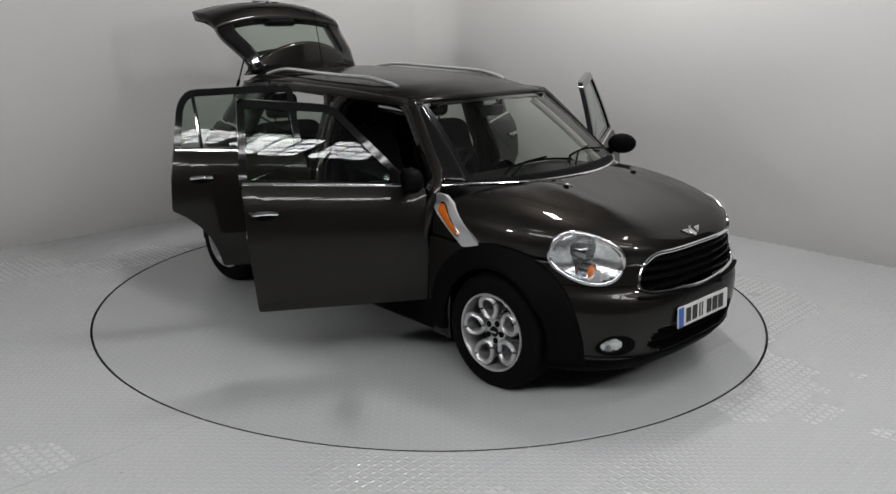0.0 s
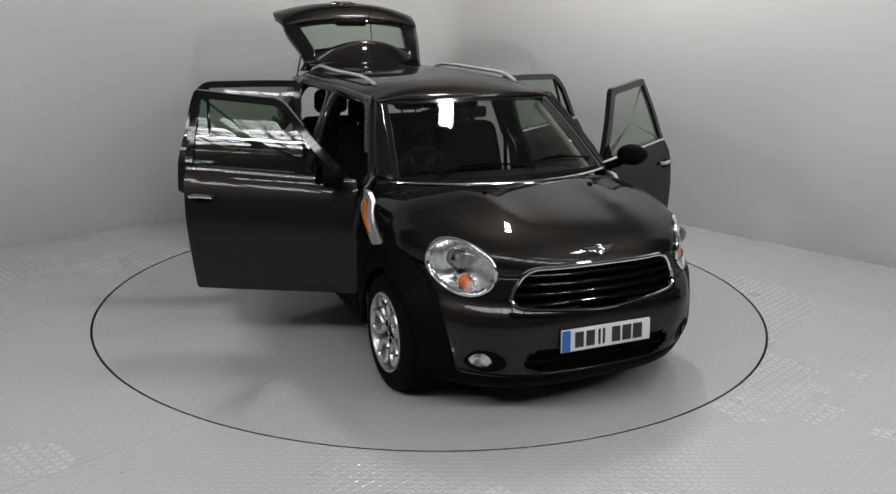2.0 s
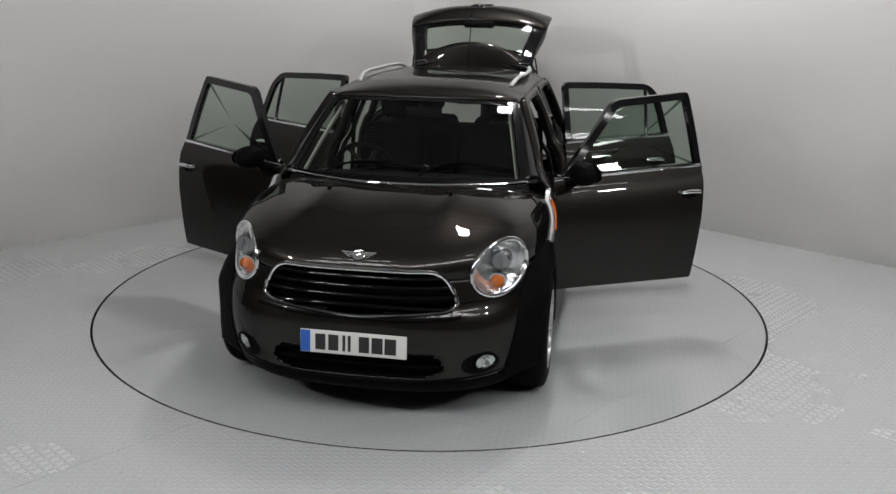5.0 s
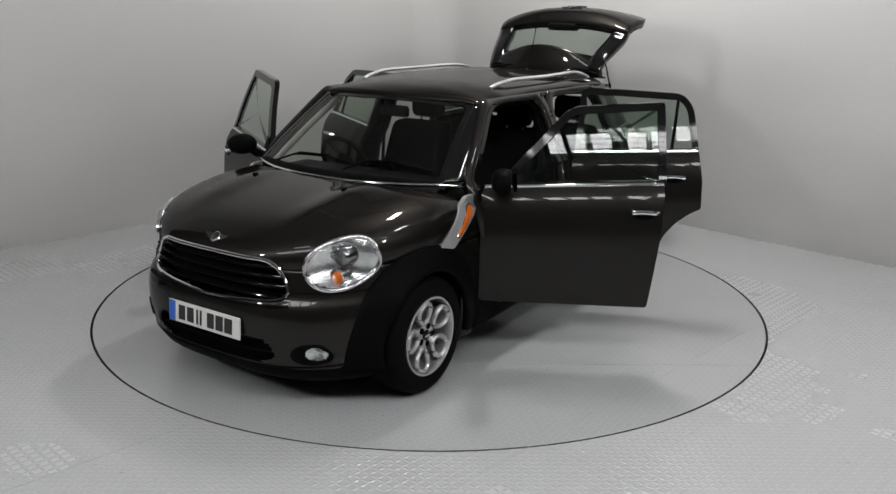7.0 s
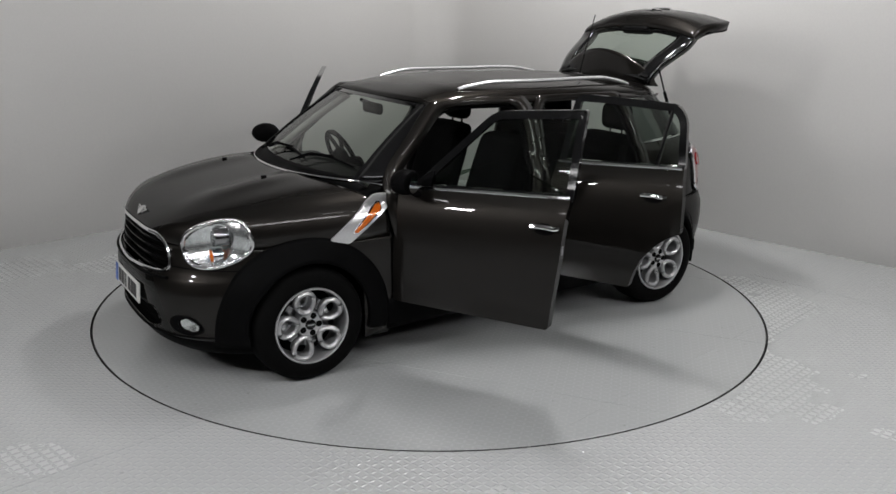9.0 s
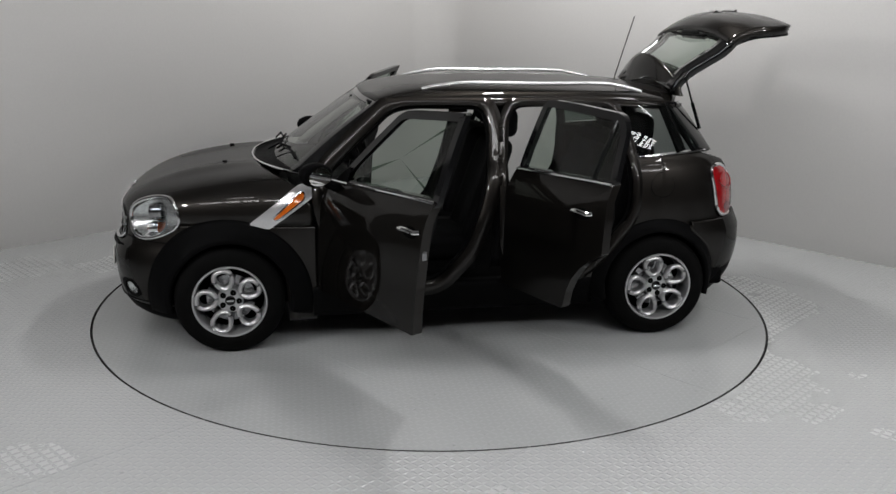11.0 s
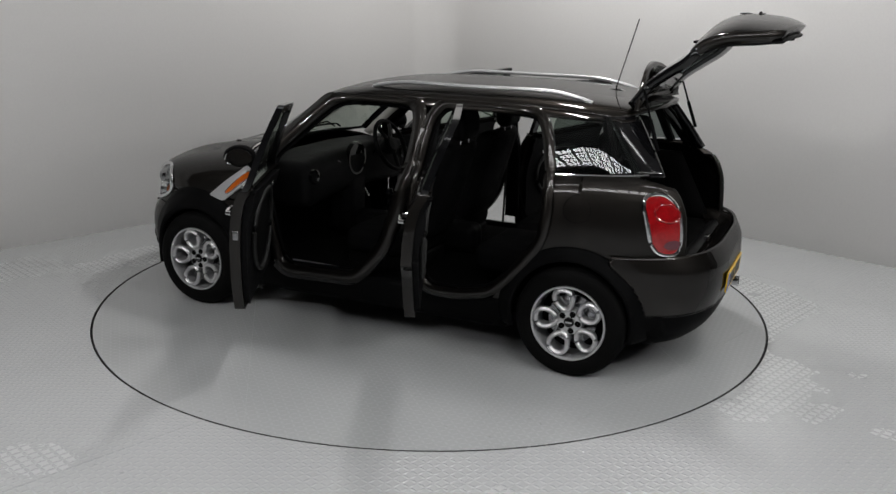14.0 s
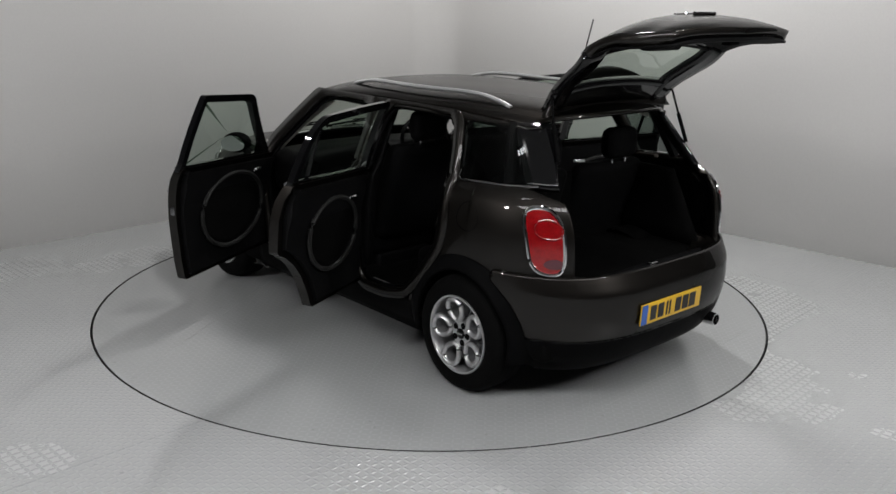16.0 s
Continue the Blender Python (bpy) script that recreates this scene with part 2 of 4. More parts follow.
def fan(poly, f, rings=6, centre=None):
    """A sheet within an outline, laid on f(a, b)."""
    m = len(poly)
    cx, cy = centre or (sum(p[0] for p in poly) / m, sum(p[1] for p in poly) / m)
    vs = [f(cx + (p[0] - cx) * s / rings, cy + (p[1] - cy) * s / rings) for s in range(rings, 0, -1) for p in poly] + [f(cx, cy)]
    fs = [(s * m + i, s * m + (i + 1) % m, (s + 1) * m + (i + 1) % m, (s + 1) * m + i) for s in range(rings - 1) for i in range(m)]
    fs += [((rings - 1) * m + i, (rings - 1) * m + (i + 1) % m, rings * m) for i in range(m)]
    return vs, fs


def ring(outer, inner, f):
    m = len(outer)
    return [f(*p) for p in outer] + [f(*p) for p in inner], [(i, (i + 1) % m, m + (i + 1) % m, m + i) for i in range(m)]


def slab(poly, f_out, f_in, rings=6, centre=None):
    """A solid between two sheets of the same outline."""
    a, b = fan(poly, f_out, rings, centre), fan(poly, f_in, rings, centre)
    k, m = len(a[0]), len(poly)
    rim = [(i, i + k, (i + 1) % m + k, (i + 1) % m) for i in range(m)]
    return a[0] + b[0], a[1] + [tuple(reversed([i + k for i in q])) for q in b[1]] + rim


def inside(p, poly):
    hit, j = False, len(poly) - 1
    for i in range(len(poly)):
        (xi, yi), (xj, yj) = poly[i], poly[j]
        if (yi > p[1]) != (yj > p[1]) and p[0] < (xj - xi) * (p[1] - yi) / (yj - yi) + xi:
            hit = not hit
        j = i
    return hit


def curve(table):
    """A smooth function through a few (x, y) points."""
    xs, ys = [p[0] for p in table], [p[1] for p in table]
    ms = [0.0] * len(xs)
    sl = [(ys[i + 1] - ys[i]) / (xs[i + 1] - xs[i]) for i in range(len(xs) - 1)]
    ms[0], ms[-1] = sl[0], sl[-1]
    for i in range(1, len(xs) - 1):
        ms[i] = 0 if sl[i - 1] * sl[i] <= 0 else 2 * sl[i - 1] * sl[i] / (sl[i - 1] + sl[i])

    def f(x):
        if x <= xs[0]:
            return ys[0]
        if x >= xs[-1]:
            return ys[-1]
        i = max(k for k in range(len(xs) - 1) if xs[k] <= x)
        h = xs[i + 1] - xs[i]
        t = (x - xs[i]) / h
        return (ys[i] * (1 + 2 * t) * (1 - t) ** 2 + ms[i] * h * t * (1 - t) ** 2 + ys[i + 1] * t * t * (3 - 2 * t) + ms[i + 1] * h * t * t * (t - 1))
    return f


# ---- the room ----
def quad_wall(name, a, b, z0, z1, mat, thick=0.15):
    """A wall from a to b, its face on the line, its thickness behind."""
    a, b = Vector((*a, 0)), Vector((*b, 0))
    n = (b - a).cross(Vector((0, 0, 1))).normalized() * thick
    vs = [p + Vector((0, 0, z)) + o for o in (Vector(), n) for p in (a, b) for z in (z0, z1)]
    ob = part(name, vs, [(0, 2, 3, 1), (4, 5, 7, 6), (0, 1, 5, 4), (2, 6, 7, 3), (1, 3, 7, 5), (0, 4, 6, 2)], mat, smooth=False)
    return tagged(ob, kind="structure")


def curved_corner():
    """The two white walls and the tight curve where they meet, as one sheet with thickness."""
    pts, r = [], 0.45
    cx, cy = 0.0, 4.5 - r * math.sqrt(2)
    pts.append((4.55, -0.05))
    for i in range(13):
        a = radians(45 + 90 * i / 12)
        pts.append((cx + r * math.cos(a), cy + r * math.sin(a)))
    pts.append((-4.55, -0.05))
    vs = [(x, y, z) for x, y in pts for z in (0.0, 5.0)]
    fs = [(2 * i, 2 * i + 1, 2 * i + 3, 2 * i + 2) for i in range(len(pts) - 1)]
    ob = part("wall_north", vs, fs, WALL, thick=0.15, offset=-1)
    return tagged(ob, "smooth white painted studio walls meeting in a curved corner", "wall", kind="structure")


curved_corner()
# unseen walls, coloured dark so the car's paint and glass reflect a dim hall
quad_wall("wall_west", (-4.6, -0.06), (-9.5, -0.06), 0, 5, DARK_WALL)
quad_wall("wall_southwest", (-9.5, -0.06), (-9.5, -14.5), 0, 5, DARK_WALL)
quad_wall("wall_south", (-9.5, -14.5), (9.5, -14.5), 0, 5, DARK_WALL)
quad_wall("wall_southeast", (9.5, -14.5), (9.5, -0.06), 0, 5, DARK_WALL)
quad_wall("wall_east", (9.5, -0.06), (4.6, -0.06), 0, 5, DARK_WALL)
ceiling = part("ceiling", [(x, y, z) for z in (5.0, 5.2) for x, y in ((-10, -15), (10, -15), (10, 5), (-10, 5))],
               [(3, 2, 1, 0), (4, 5, 6, 7), (0, 1, 5, 4), (1, 2, 6, 5), (2, 3, 7, 6), (3, 0, 4, 7)], ROOM_TOP, smooth=False)
tagged(ceiling, kind="structure")

# the lit ceiling grids that the car's glass reflects, and two added as fill
def ceiling_grid(name_label, cx, cy, nx, ny, px, py, wx, wy):
    """A lightbox flush under the ceiling with nx by ny lit panes at a pitch of px, py."""
    box = part("ceiling_light", *rounded_box(nx * px + 0.05, ny * py + 0.06, 0.02, 0.004, (cx, cy, 4.988), 1), GAP, smooth=False)
    tagged(box, name_label, "ceiling light", "ceiling lights")
    pane = mesh("diffuser_pane", *rounded_box(wx, wy, 0.006, 0.001, (0, 0, 0), 1), DIFFUSER, False)
    for i in range(nx):
        for j in range(ny):
            p = new("diffuser_pane", pane)
            p.parent = box
            p.matrix_basis = pose(cx + (i - (nx - 1) / 2) * px, cy + (j - (ny - 1) / 2) * py, 4.975)


# the two leftmost (k 0 and 1) are added to brighten the right wall
for k in range(11):
    ceiling_grid("white lit grid of diffuser panes on the ceiling", k - 4.6, -5.83, 3, 4, 0.285, 0.285, 0.220, 0.215)
for gx in (-2.0, 2.8, 4.4):
    ceiling_grid("narrow lit grid of diffuser panes on the ceiling", gx, -3.545, 5, 1, 0.24, 0.20, 0.19, 0.15)

R_TABLE = 2.244


def floor_sheet():
    """The floor round the turntable, with a round pit for it."""
    n = 128
    vs, fs = [], []
    for i in range(n):
        a = 2 * math.pi * i / n
        c, s = math.cos(a), math.sin(a)
        k = 16 / max(abs(c), abs(s))
        vs += [(c * (R_TABLE + 0.006), s * (R_TABLE + 0.006), -0.03), (c * (R_TABLE + 0.006), s * (R_TABLE + 0.006), 0), (c * 3.2, s * 3.2, 0), (c * k, s * k, 0)]
    for i in range(n):
        j = (i + 1) % n
        for q in range(3):
            fs.append((4 * i + q, 4 * i + q + 1, 4 * j + q + 1, 4 * j + q))
    fs = [tuple(reversed(f)) for f in fs]
    vs += [(R_TABLE * 1.1 * x, R_TABLE * 1.1 * y, -0.03) for x, y in ((-1, -1), (1, -1), (1, 1), (-1, 1))]
    fs.append((4 * n, 4 * n + 1, 4 * n + 2, 4 * n + 3))
    ob = part("floor", vs, fs, FLOOR, smooth=False)
    return tagged(ob, "pale grey painted steel tread-plate floor", "floor", kind="structure")


floor_ob = floor_sheet()
# the slot's shade is coloured in: near-black liners on its bottom and sides
part("pit_shadow_gap", *lathe([(R_TABLE - 0.05, -0.028), (R_TABLE + 0.006, -0.028)], 96, "z"), GAP, floor_ob)
part("pit_wall_shade", *lathe([(R_TABLE + 0.0052, -0.028), (R_TABLE + 0.0052, -0.0006)], 128, "z"), GAP, floor_ob)
table = part("turntable", *lathe([(0.0005, 0.0), (1.0, 0.0), (2.0, 0.0), (R_TABLE - 0.012, 0.0), (R_TABLE - 0.009, -0.002), (R_TABLE - 0.009, -0.025)], 160, "z"), DISC, smooth=False)
part("rim_edge_shade", *lathe([(R_TABLE - 0.0087, -0.0016), (R_TABLE - 0.0085, -0.026)], 160, "z"), GAP, table)
tagged(table, "round grey painted tread-plate turntable set flush in the floor", "turntable")


def seam(p, q, parent, w=0.003):
    """A welded joint between plates, a hair proud of them."""
    a, b = Vector((*p, 0)), Vector((*q, 0))
    n = (b - a).cross(Vector((0, 0, 1))).normalized() * w / 2
    vs = [v + Vector((0, 0, z)) for v in (a - n, b - n, b + n, a + n) for z in (0.0, 0.0008)]
    return part("plate_joint", vs, [(1, 3, 5, 7), (0, 1, 7, 6), (2, 4, 5, 3), (0, 2, 3, 1), (4, 6, 7, 5)], SEAM, parent, smooth=False)


for c in (-0.83, -2.66, -4.5, 1.0):
    x0, x1 = {-0.83: (-4.5, -1.02), -2.66: (-1.2, 6.0), -4.5: (0.0, 8.0), 1.0: (-7.0, -2.15)}[c]
    seam((x0, x0 + c), (x1, x1 + c), floor_ob)
seam((0.45, -2.08), (3.6, -5.23), floor_ob)
seam((2.45, 0.6), (4.6, -1.55), floor_ob)
u = Vector((math.cos(radians(125.5)), math.sin(radians(125.5))))
n_ = Vector((-u.y, u.x))
for off in (0.0, 1.22, -1.22):
    half = math.sqrt(2.22 ** 2 - off ** 2)
    seam(tuple(n_ * off - u * half), tuple(n_ * off + u * half), table, 0.003)

# ---- the car: x ahead, y to its left, z up, from the middle of its wheelbase on the ground ----
car = tagged(new("car"), "dark grey metallic crossover car, doors and tailgate open, on turntable", "car")
BASE = pose(0.017, 0.027, 0.0)
AXLE, HUB_Z, WHEEL_R = 1.2975, 0.315, 0.318


def cpart(name, vf, mat, label="", **kw):
    return part(name, *vf, mat, car, label, kw.pop("at", BASE), **kw)


def belt(x):
    """The height of the waistline."""
    return 1.02 + 0.049 * (0.72 - x)


PROFILE = curve([(-0.02, 0.75), (0.0, 0.765), (0.04, 0.800), (0.10, 0.828), (0.20, 0.848), (0.36, 0.860), (0.55, 0.863), (0.70, 0.855), (0.80, 0.840), (0.87, 0.80)])
NOSE = curve([(0.16, 1.02), (0.20, 1.075), (0.28, 1.112), (0.38, 1.125), (0.50, 1.13), (0.57, 1.12), (0.62, 1.09), (0.75, 1.08)])
TAIL = curve([(0.20, 0.86), (0.27, 0.94), (0.38, 0.99), (0.52, 1.015), (0.62, 1.01), (0.68, 0.985), (0.73, 0.962), (0.90, 0.955), (1.00, 0.932), (1.08, 0.888), (1.16, 0.815)])
NR, XF, XR = 3.4, 0.9, -1.0
CORNER = curve([(0.20, 3.0), (0.45, 3.2), (0.60, 3.0), (0.72, 2.72)])


def ends(x, z):
    """How far the body narrows towards nose and tail."""
    if x > XF:
        nf = CORNER(z)
        return max(0.0, 1 - ((x - XF) / NOSE(z)) ** nf) ** (1 / nf)
    if x < XR:
        return max(0.0, 1 - ((XR - x) / TAIL(z)) ** NR) ** (1 / NR)
    return 1.0


def y_low(x, z):
    return PROFILE(belt(x) - z) * ends(x, z)


def tail_top(z):
    return 0.845 - (z - 1.12) * 0.86


def y_high(x, z):
    d = z - belt(x)
    y = 0.765 - 0.34 * d - 0.22 * d * d
    if x < XR:
        y *= max(0.0, 1 - ((XR - x) / tail_top(z)) ** NR) ** (1 / NR)
    return y


def y_skin(x, z):
    return y_low(x, z) if z <= belt(x) else y_high(x, z)


def skin(off=0.0, dx=0.0, dy=0.0):
    """Lays (x, z) on the body's left side, pushed out by off, as seen from a hinge."""
    return lambda x, z: (x - dx, y_skin(x, z) + off - dy, z)


ZS = 0.745
CROWN = curve([(0.7, 1.050), (1.15, 1.040), (1.30, 1.026), (1.50, 0.996), (1.70, 0.952), (1.82, 0.912), (1.90, 0.868), (1.95, 0.824), (1.975, 0.780)])
PB = 3.7


def shoulder(x):
    return PROFILE(belt(x) - ZS) * ends(x, ZS)


def z_bonnet(x, y):
    w = shoulder(x)
    t = min(1.0, abs(y) / w) if w > 1e-6 else 1.0
    bulge = 0.018 * math.exp(-((abs(y) - 0.36) / 0.10) ** 2) * max(0, min(1, (x - 1.0) * 3)) * max(0, min(1, (1.85 - x) * 4))
    return ZS + (CROWN(x) - ZS) * (1 - t ** PB) ** (1 / PB) + bulge * (1 - t) ** 0.3


def x_front(y, z):
    """The nose at a width and height."""
    if z <= ZS:
        w, nf = PROFILE(belt(1.5) - z), CORNER(z)
        return XF + NOSE(z) * max(0.0, 1 - (abs(y) / w) ** nf) ** (1 / nf)
    lo, hi = 0.9, 1.974
    for _ in range(30):
        mid = (lo + hi) / 2
        lo, hi = (mid, hi) if (abs(y) < shoulder(mid) and z_bonnet(mid, y) > z) else (lo, mid)
    return lo


def x_rear(y, z):
    w = PROFILE(belt(-1.6) - z)
    return XR - TAIL(z) * max(0.0, 1 - (abs(y) / w) ** NR) ** (1 / NR)


def egg(cy, cz, a, b, tilt, n=40):
    """A tilted egg outline in width and height."""
    t, out = radians(tilt), []
    for i in range(n):
        p = 2 * math.pi * i / n
        u, v = a * math.cos(p) * (1 - 0.12 * math.sin(p)), b * math.sin(p)
        out.append((cy + u * math.cos(t) + v * math.sin(t), cz - u * math.sin(t) + v * math.cos(t)))
    return out


LAMP = egg(0.652, 0.776, 0.112, 0.124, 25)
GRILLE = rounded([(-0.40, 0.792), (0.40, 0.792), (0.485, 0.650), (0.455, 0.604), (0.0, 0.576), (-0.455, 0.604), (-0.485, 0.650)], 0.07)
INTAKE = rounded([(-0.41, 0.398), (0.41, 0.398), (0.44, 0.315), (0.34, 0.262), (-0.34, 0.262), (-0.44, 0.315)], 0.04)
FOG = egg(0.612, 0.342, 0.047, 0.045, 0, 24)
ARCH_IN, ARCH_OUT = 0.362, 0.470


def in_arch(x, z, r=ARCH_IN):
    return math.hypot(abs(x) - AXLE, z - HUB_Z) < r


def front_keep(c):
    x, y, z = c
    if in_arch(x, z) and x < 1.75 and abs(y) > 0.5:
        return False
    if x > 1.35 and (inside((abs(y), z), inset(LAMP, 0.008)) or inside((y, z), inset(GRILLE, 0.008))):
        return False
    return not (x > 1.6 and (inside((y, z), inset(INTAKE, 0.006)) or inside((abs(y), z), inset(FOG, 0.004))))


def bonnet():
    def f(u, v):
        tau = (v - 0.5) * math.pi
        t = math.copysign(abs(math.sin(tau)) ** (2 / PB), tau)
        x0 = 1.165 - 0.355 * abs(t) ** 3
        x = x0 + (1.9745 - x0) * (1 - (1 - u) ** 1.7)
        y = shoulder(x) * t
        return x, y, z_bonnet(x, y)
    cpart("bonnet", grid(f, 90, 120, front_keep), PAINT, thick=0.012, offset=-1)
    for s in (1, -1):
        cpart("washer_jet", rounded_box(0.03, 0.02, 0.012, 0.004, (1.33, 0.33 * s, z_bonnet(1.33, 0.33) + 0.004)), BLACK)
        cpart("shut_line", tube([(x_front(y, 0.640) + 0.001, s * y, 0.640) for y in [0.49 + 0.30 * i / 16 for i in range(17)]], 0.0035, 6), BLACK)


def skirt_front():
    def f(u, v):
        z = 0.165 + (ZS - 0.165) * v
        a = (u - 0.5) * 2
        s, a = math.copysign(1, a), abs(a)
        w = PROFILE(belt(1.5) - z)
        if a > 0.88:
            return 0.80 + 0.10 * (1 - (a - 0.88) / 0.12), s * y_low(0.85, z), z
        p = a / 0.88 * math.pi / 2
        nf = CORNER(z)
        return XF + NOSE(z) * max(0, math.cos(p)) ** (2 / nf), s * w * math.sin(p) ** (2 / nf), z
    cpart("front_bumper", grid(f, 220, 40, lambda c: c[0] > 1.56 and c[2] > 0.245 and front_keep(c)), PAINT, thick=0.012)
    cpart("front_valance", grid(f, 150, 40, lambda c: c[0] > 1.50 and c[2] <= 0.25), BLACK, thick=0.012)
    for s in (1, -1):
        cpart("front_wing", grid(f, 220, 60, lambda c: c[0] <= 1.58 and c[1] * s > 0 and front_keep(c)), PAINT, thick=0.012)


def headlight(side):
    def on(off):
        return lambda y, z: (x_front(y, z) + off, y * side, z)
    ring_ob = cpart("headlight", tube([on(0.007)(*p) for p in LAMP], 0.012, 10, True), CHROME, "round headlight with chrome rim, clear lens and amber indicator")
    cz, cy = 0.776, 0.652
    back = inset(LAMP, 0.006)
    deep = 0.085
    cx = x_front(cy, cz)

    def bowl(y, z):
        r = min(1.0, math.hypot((y - cy) / 0.112, (z - cz) / 0.125))
        return (x_front(y, z) * r + (1 - r) * cx - deep * (1 - r ** 2.2) + 0.002, y * side, z)
    vf = fan(back, bowl, 9)
    part("reflector", vf[0], vf[1] if side > 0 else [tuple(reversed(f)) for f in vf[1]], REFLECTOR, ring_ob)
    vf = fan(back, lambda y, z: (x_front(y, z) + 0.004 + 0.010 * max(0, 1 - math.hypot((y - cy) / 0.112, (z - cz) / 0.125) ** 2), y * side, z), 8)
    part("lens", *vf, LENS, ring_ob, shadow=False)
    # main lamp cylinder and the amber indicator below it
    v, f = lathe([(0.001, 0.0), (0.040, 0.0), (0.046, 0.006), (0.050, 0.03), (0.052, 0.07)], 28)
    part("main_beam", [(cx - 0.005 - h, cy * side + a * 1.0, 0.808 + b) for a, h, b in v], f, LAMP_TUBE, ring_ob)
    v, f = lathe([(0.001, 0.004), (0.030, 0.001), (0.033, 0.01), (0.033, 0.03)], 24)
    part("main_beam_lens", [(cx - 0.006 - h, cy * side + a, 0.808 + b) for a, h, b in v], f, REFLECTOR, ring_ob)
    v, f = lathe([(0.001, -0.012), (0.022, -0.007), (0.034, 0.006), (0.036, 0.05)], 28)
    part("indicator", [(x_front(0.645, 0.708) - 0.016 - h, 0.642 * side + a, 0.708 + b) for a, h, b in v], f, AMBER, ring_ob, "amber indicator lens")
    v, f = lathe([(0.036, 0.05), (0.036, -0.002), (0.042, -0.002), (0.043, 0.05)], 28)
    part("indicator_ring", [(x_front(0.645, 0.708) - 0.016 - h, 0.642 * side + a, 0.708 + b) for a, h, b in v], f, CHROME, ring_ob)


def grille():
    def on(off):
        return lambda y, z: (x_front(y, z) + off, y, z)
    g = cpart("grille", tube([on(0.006)(*p) for p in GRILLE], 0.010, 8, True), CHROME, "black slatted grille in a chrome surround")
    part("grille_backing", *fan(inset(GRILLE, 0.004), on(-0.07)), DARK, g)
    for k, z in enumerate((0.615, 0.660, 0.705, 0.750)):
        half = max(p[0] for p in GRILLE if abs(p[1] - z) < 0.05) - 0.012 - (0.02 if z > 0.72 else 0)
        path = [(x_front(y, z) - 0.012, y, z - 0.012 * (abs(y) / half) ** 2 * (1 if z < 0.66 else -0.3)) for y in [half * (i / 12 - 1) for i in range(25)]]
        part("slat", *tube(path, 0.016, 8, flat=0.55), BLACK, g)
        part("slat_edge", *tube([(x + 0.013, y, zz + 0.006) for x, y, zz in path], 0.0024, 6), GLOSS, g)
    low = cpart("lower_grille", fan(inset(INTAKE, -0.004), on(-0.05)), DARK, "black lower air intake")
    vs, fs = ring(inset(INTAKE, -0.003), inset(INTAKE, -0.003), on(0))
    vs = [on(0.001)(*p) for p in INTAKE] + [on(-0.05)(*p) for p in INTAKE]
    part("intake_rim", vs, fs, BLACK, low)
    for z in (0.328,):
        part("slat", *tube([(x_front(y, z) - 0.02, y, z) for y in [0.40 * (i / 8 - 1) for i in range(17)]], 0.005, 6), DARK, low)
    lip = [(x_front(y, 0.250) + 0.004, y, 0.250 + 0.03 * (abs(y) / 0.75) ** 2) for y in [0.72 * (i / 16 - 1) for i in range(33)]]
    cpart("front_lip", tube(lip, 0.008, 8), BLACK)
    crease = [(x_front(y, 0.566) + 0.003, y, 0.566 + 0.018 * (abs(y) / 0.5) ** 2) for y in [0.50 * (i / 12 - 1) for i in range(25)]]
    cpart("bumper_slot", tube(crease, 0.011, 8, flat=0.7), BLACK)
    for s in (1, -1):
        fog = cpart("fog_lamp", tube([(x_front(y, z) + 0.002, y * s, z) for y, z in FOG], 0.007, 6, True), BLACK, "small round front fog lamp")
        # flat black ring painted as the shade of a body-colour scoop
        part("fog_scoop_shade", *ring(egg(0.588, 0.336, 0.084, 0.058, 0, 24), FOG, lambda y, z: (x_front(y, z) + 0.0015, y * s, z)), BLACK, fog)
        part("fog_reflector", *fan(FOG, lambda y, z: (x_front(y, z) - 0.03 * max(0, 1 - math.hypot(y - 0.612, z - 0.342) / 0.047), y * s, z)), REFLECTOR, fog)
        part("fog_lens", *fan(FOG, lambda y, z: (x_front(y, z) + 0.003, y * s, z), 4), LENS, fog, shadow=False)


def badge(name, centre, normal_tilt, side=1):
    """A round emblem between two plain wings."""
    vs, fs = lathe([(0.0005, 0.004), (0.018, 0.004), (0.024, 0.006), (0.028, 0.003), (0.028, -0.004)], 28, "z")
    wing = []
    for s in (1, -1):
        for k in range(3):
            o = [(0.026 + 0.004 * k, 0.016 - 0.011 * k), (0.075 - 0.013 * k, 0.018 - 0.010 * k), (0.070 - 0.013 * k, 0.011 - 0.010 * k), (0.026, 0.008 - 0.010 * k)]
            q = [(s * a, b, z) for z in (0.004, -0.003) for a, b in o]
            f = [(0, 1, 2, 3), (7, 6, 5, 4), (0, 4, 5, 1), (1, 5, 6, 2), (2, 6, 7, 3), (3, 7, 4, 0)]
            wing.append((q, f))
    return joined((vs, fs), *wing)


def plate(name, back, mat, at_x, z, lean, turn, cy=0.0):
    """A number plate: the blue band and plain bars for the writing."""
    p = cpart(name, rounded_box(0.010, 0.52, 0.112, 0.003), mat, label=back, at=BASE @ pose(at_x, cy, z, 0, lean, turn))
    part("blue_band", *rounded_box(0.002, 0.048, 0.106, 0.0005, (0.0058, -0.234, 0), 1), BLUE, p, smooth=False)
    for k, (c, w) in enumerate([(-0.172, 0.05), (-0.108, 0.05), (-0.056, 0.014), (-0.030, 0.014), (0.042, 0.05), (0.106, 0.054), (0.170, 0.056)]):
        part("bar", *rounded_box(0.002, w, 0.078, 0.0005, (0.0058, c + 0.012, 0), 1), INK, p, smooth=False)


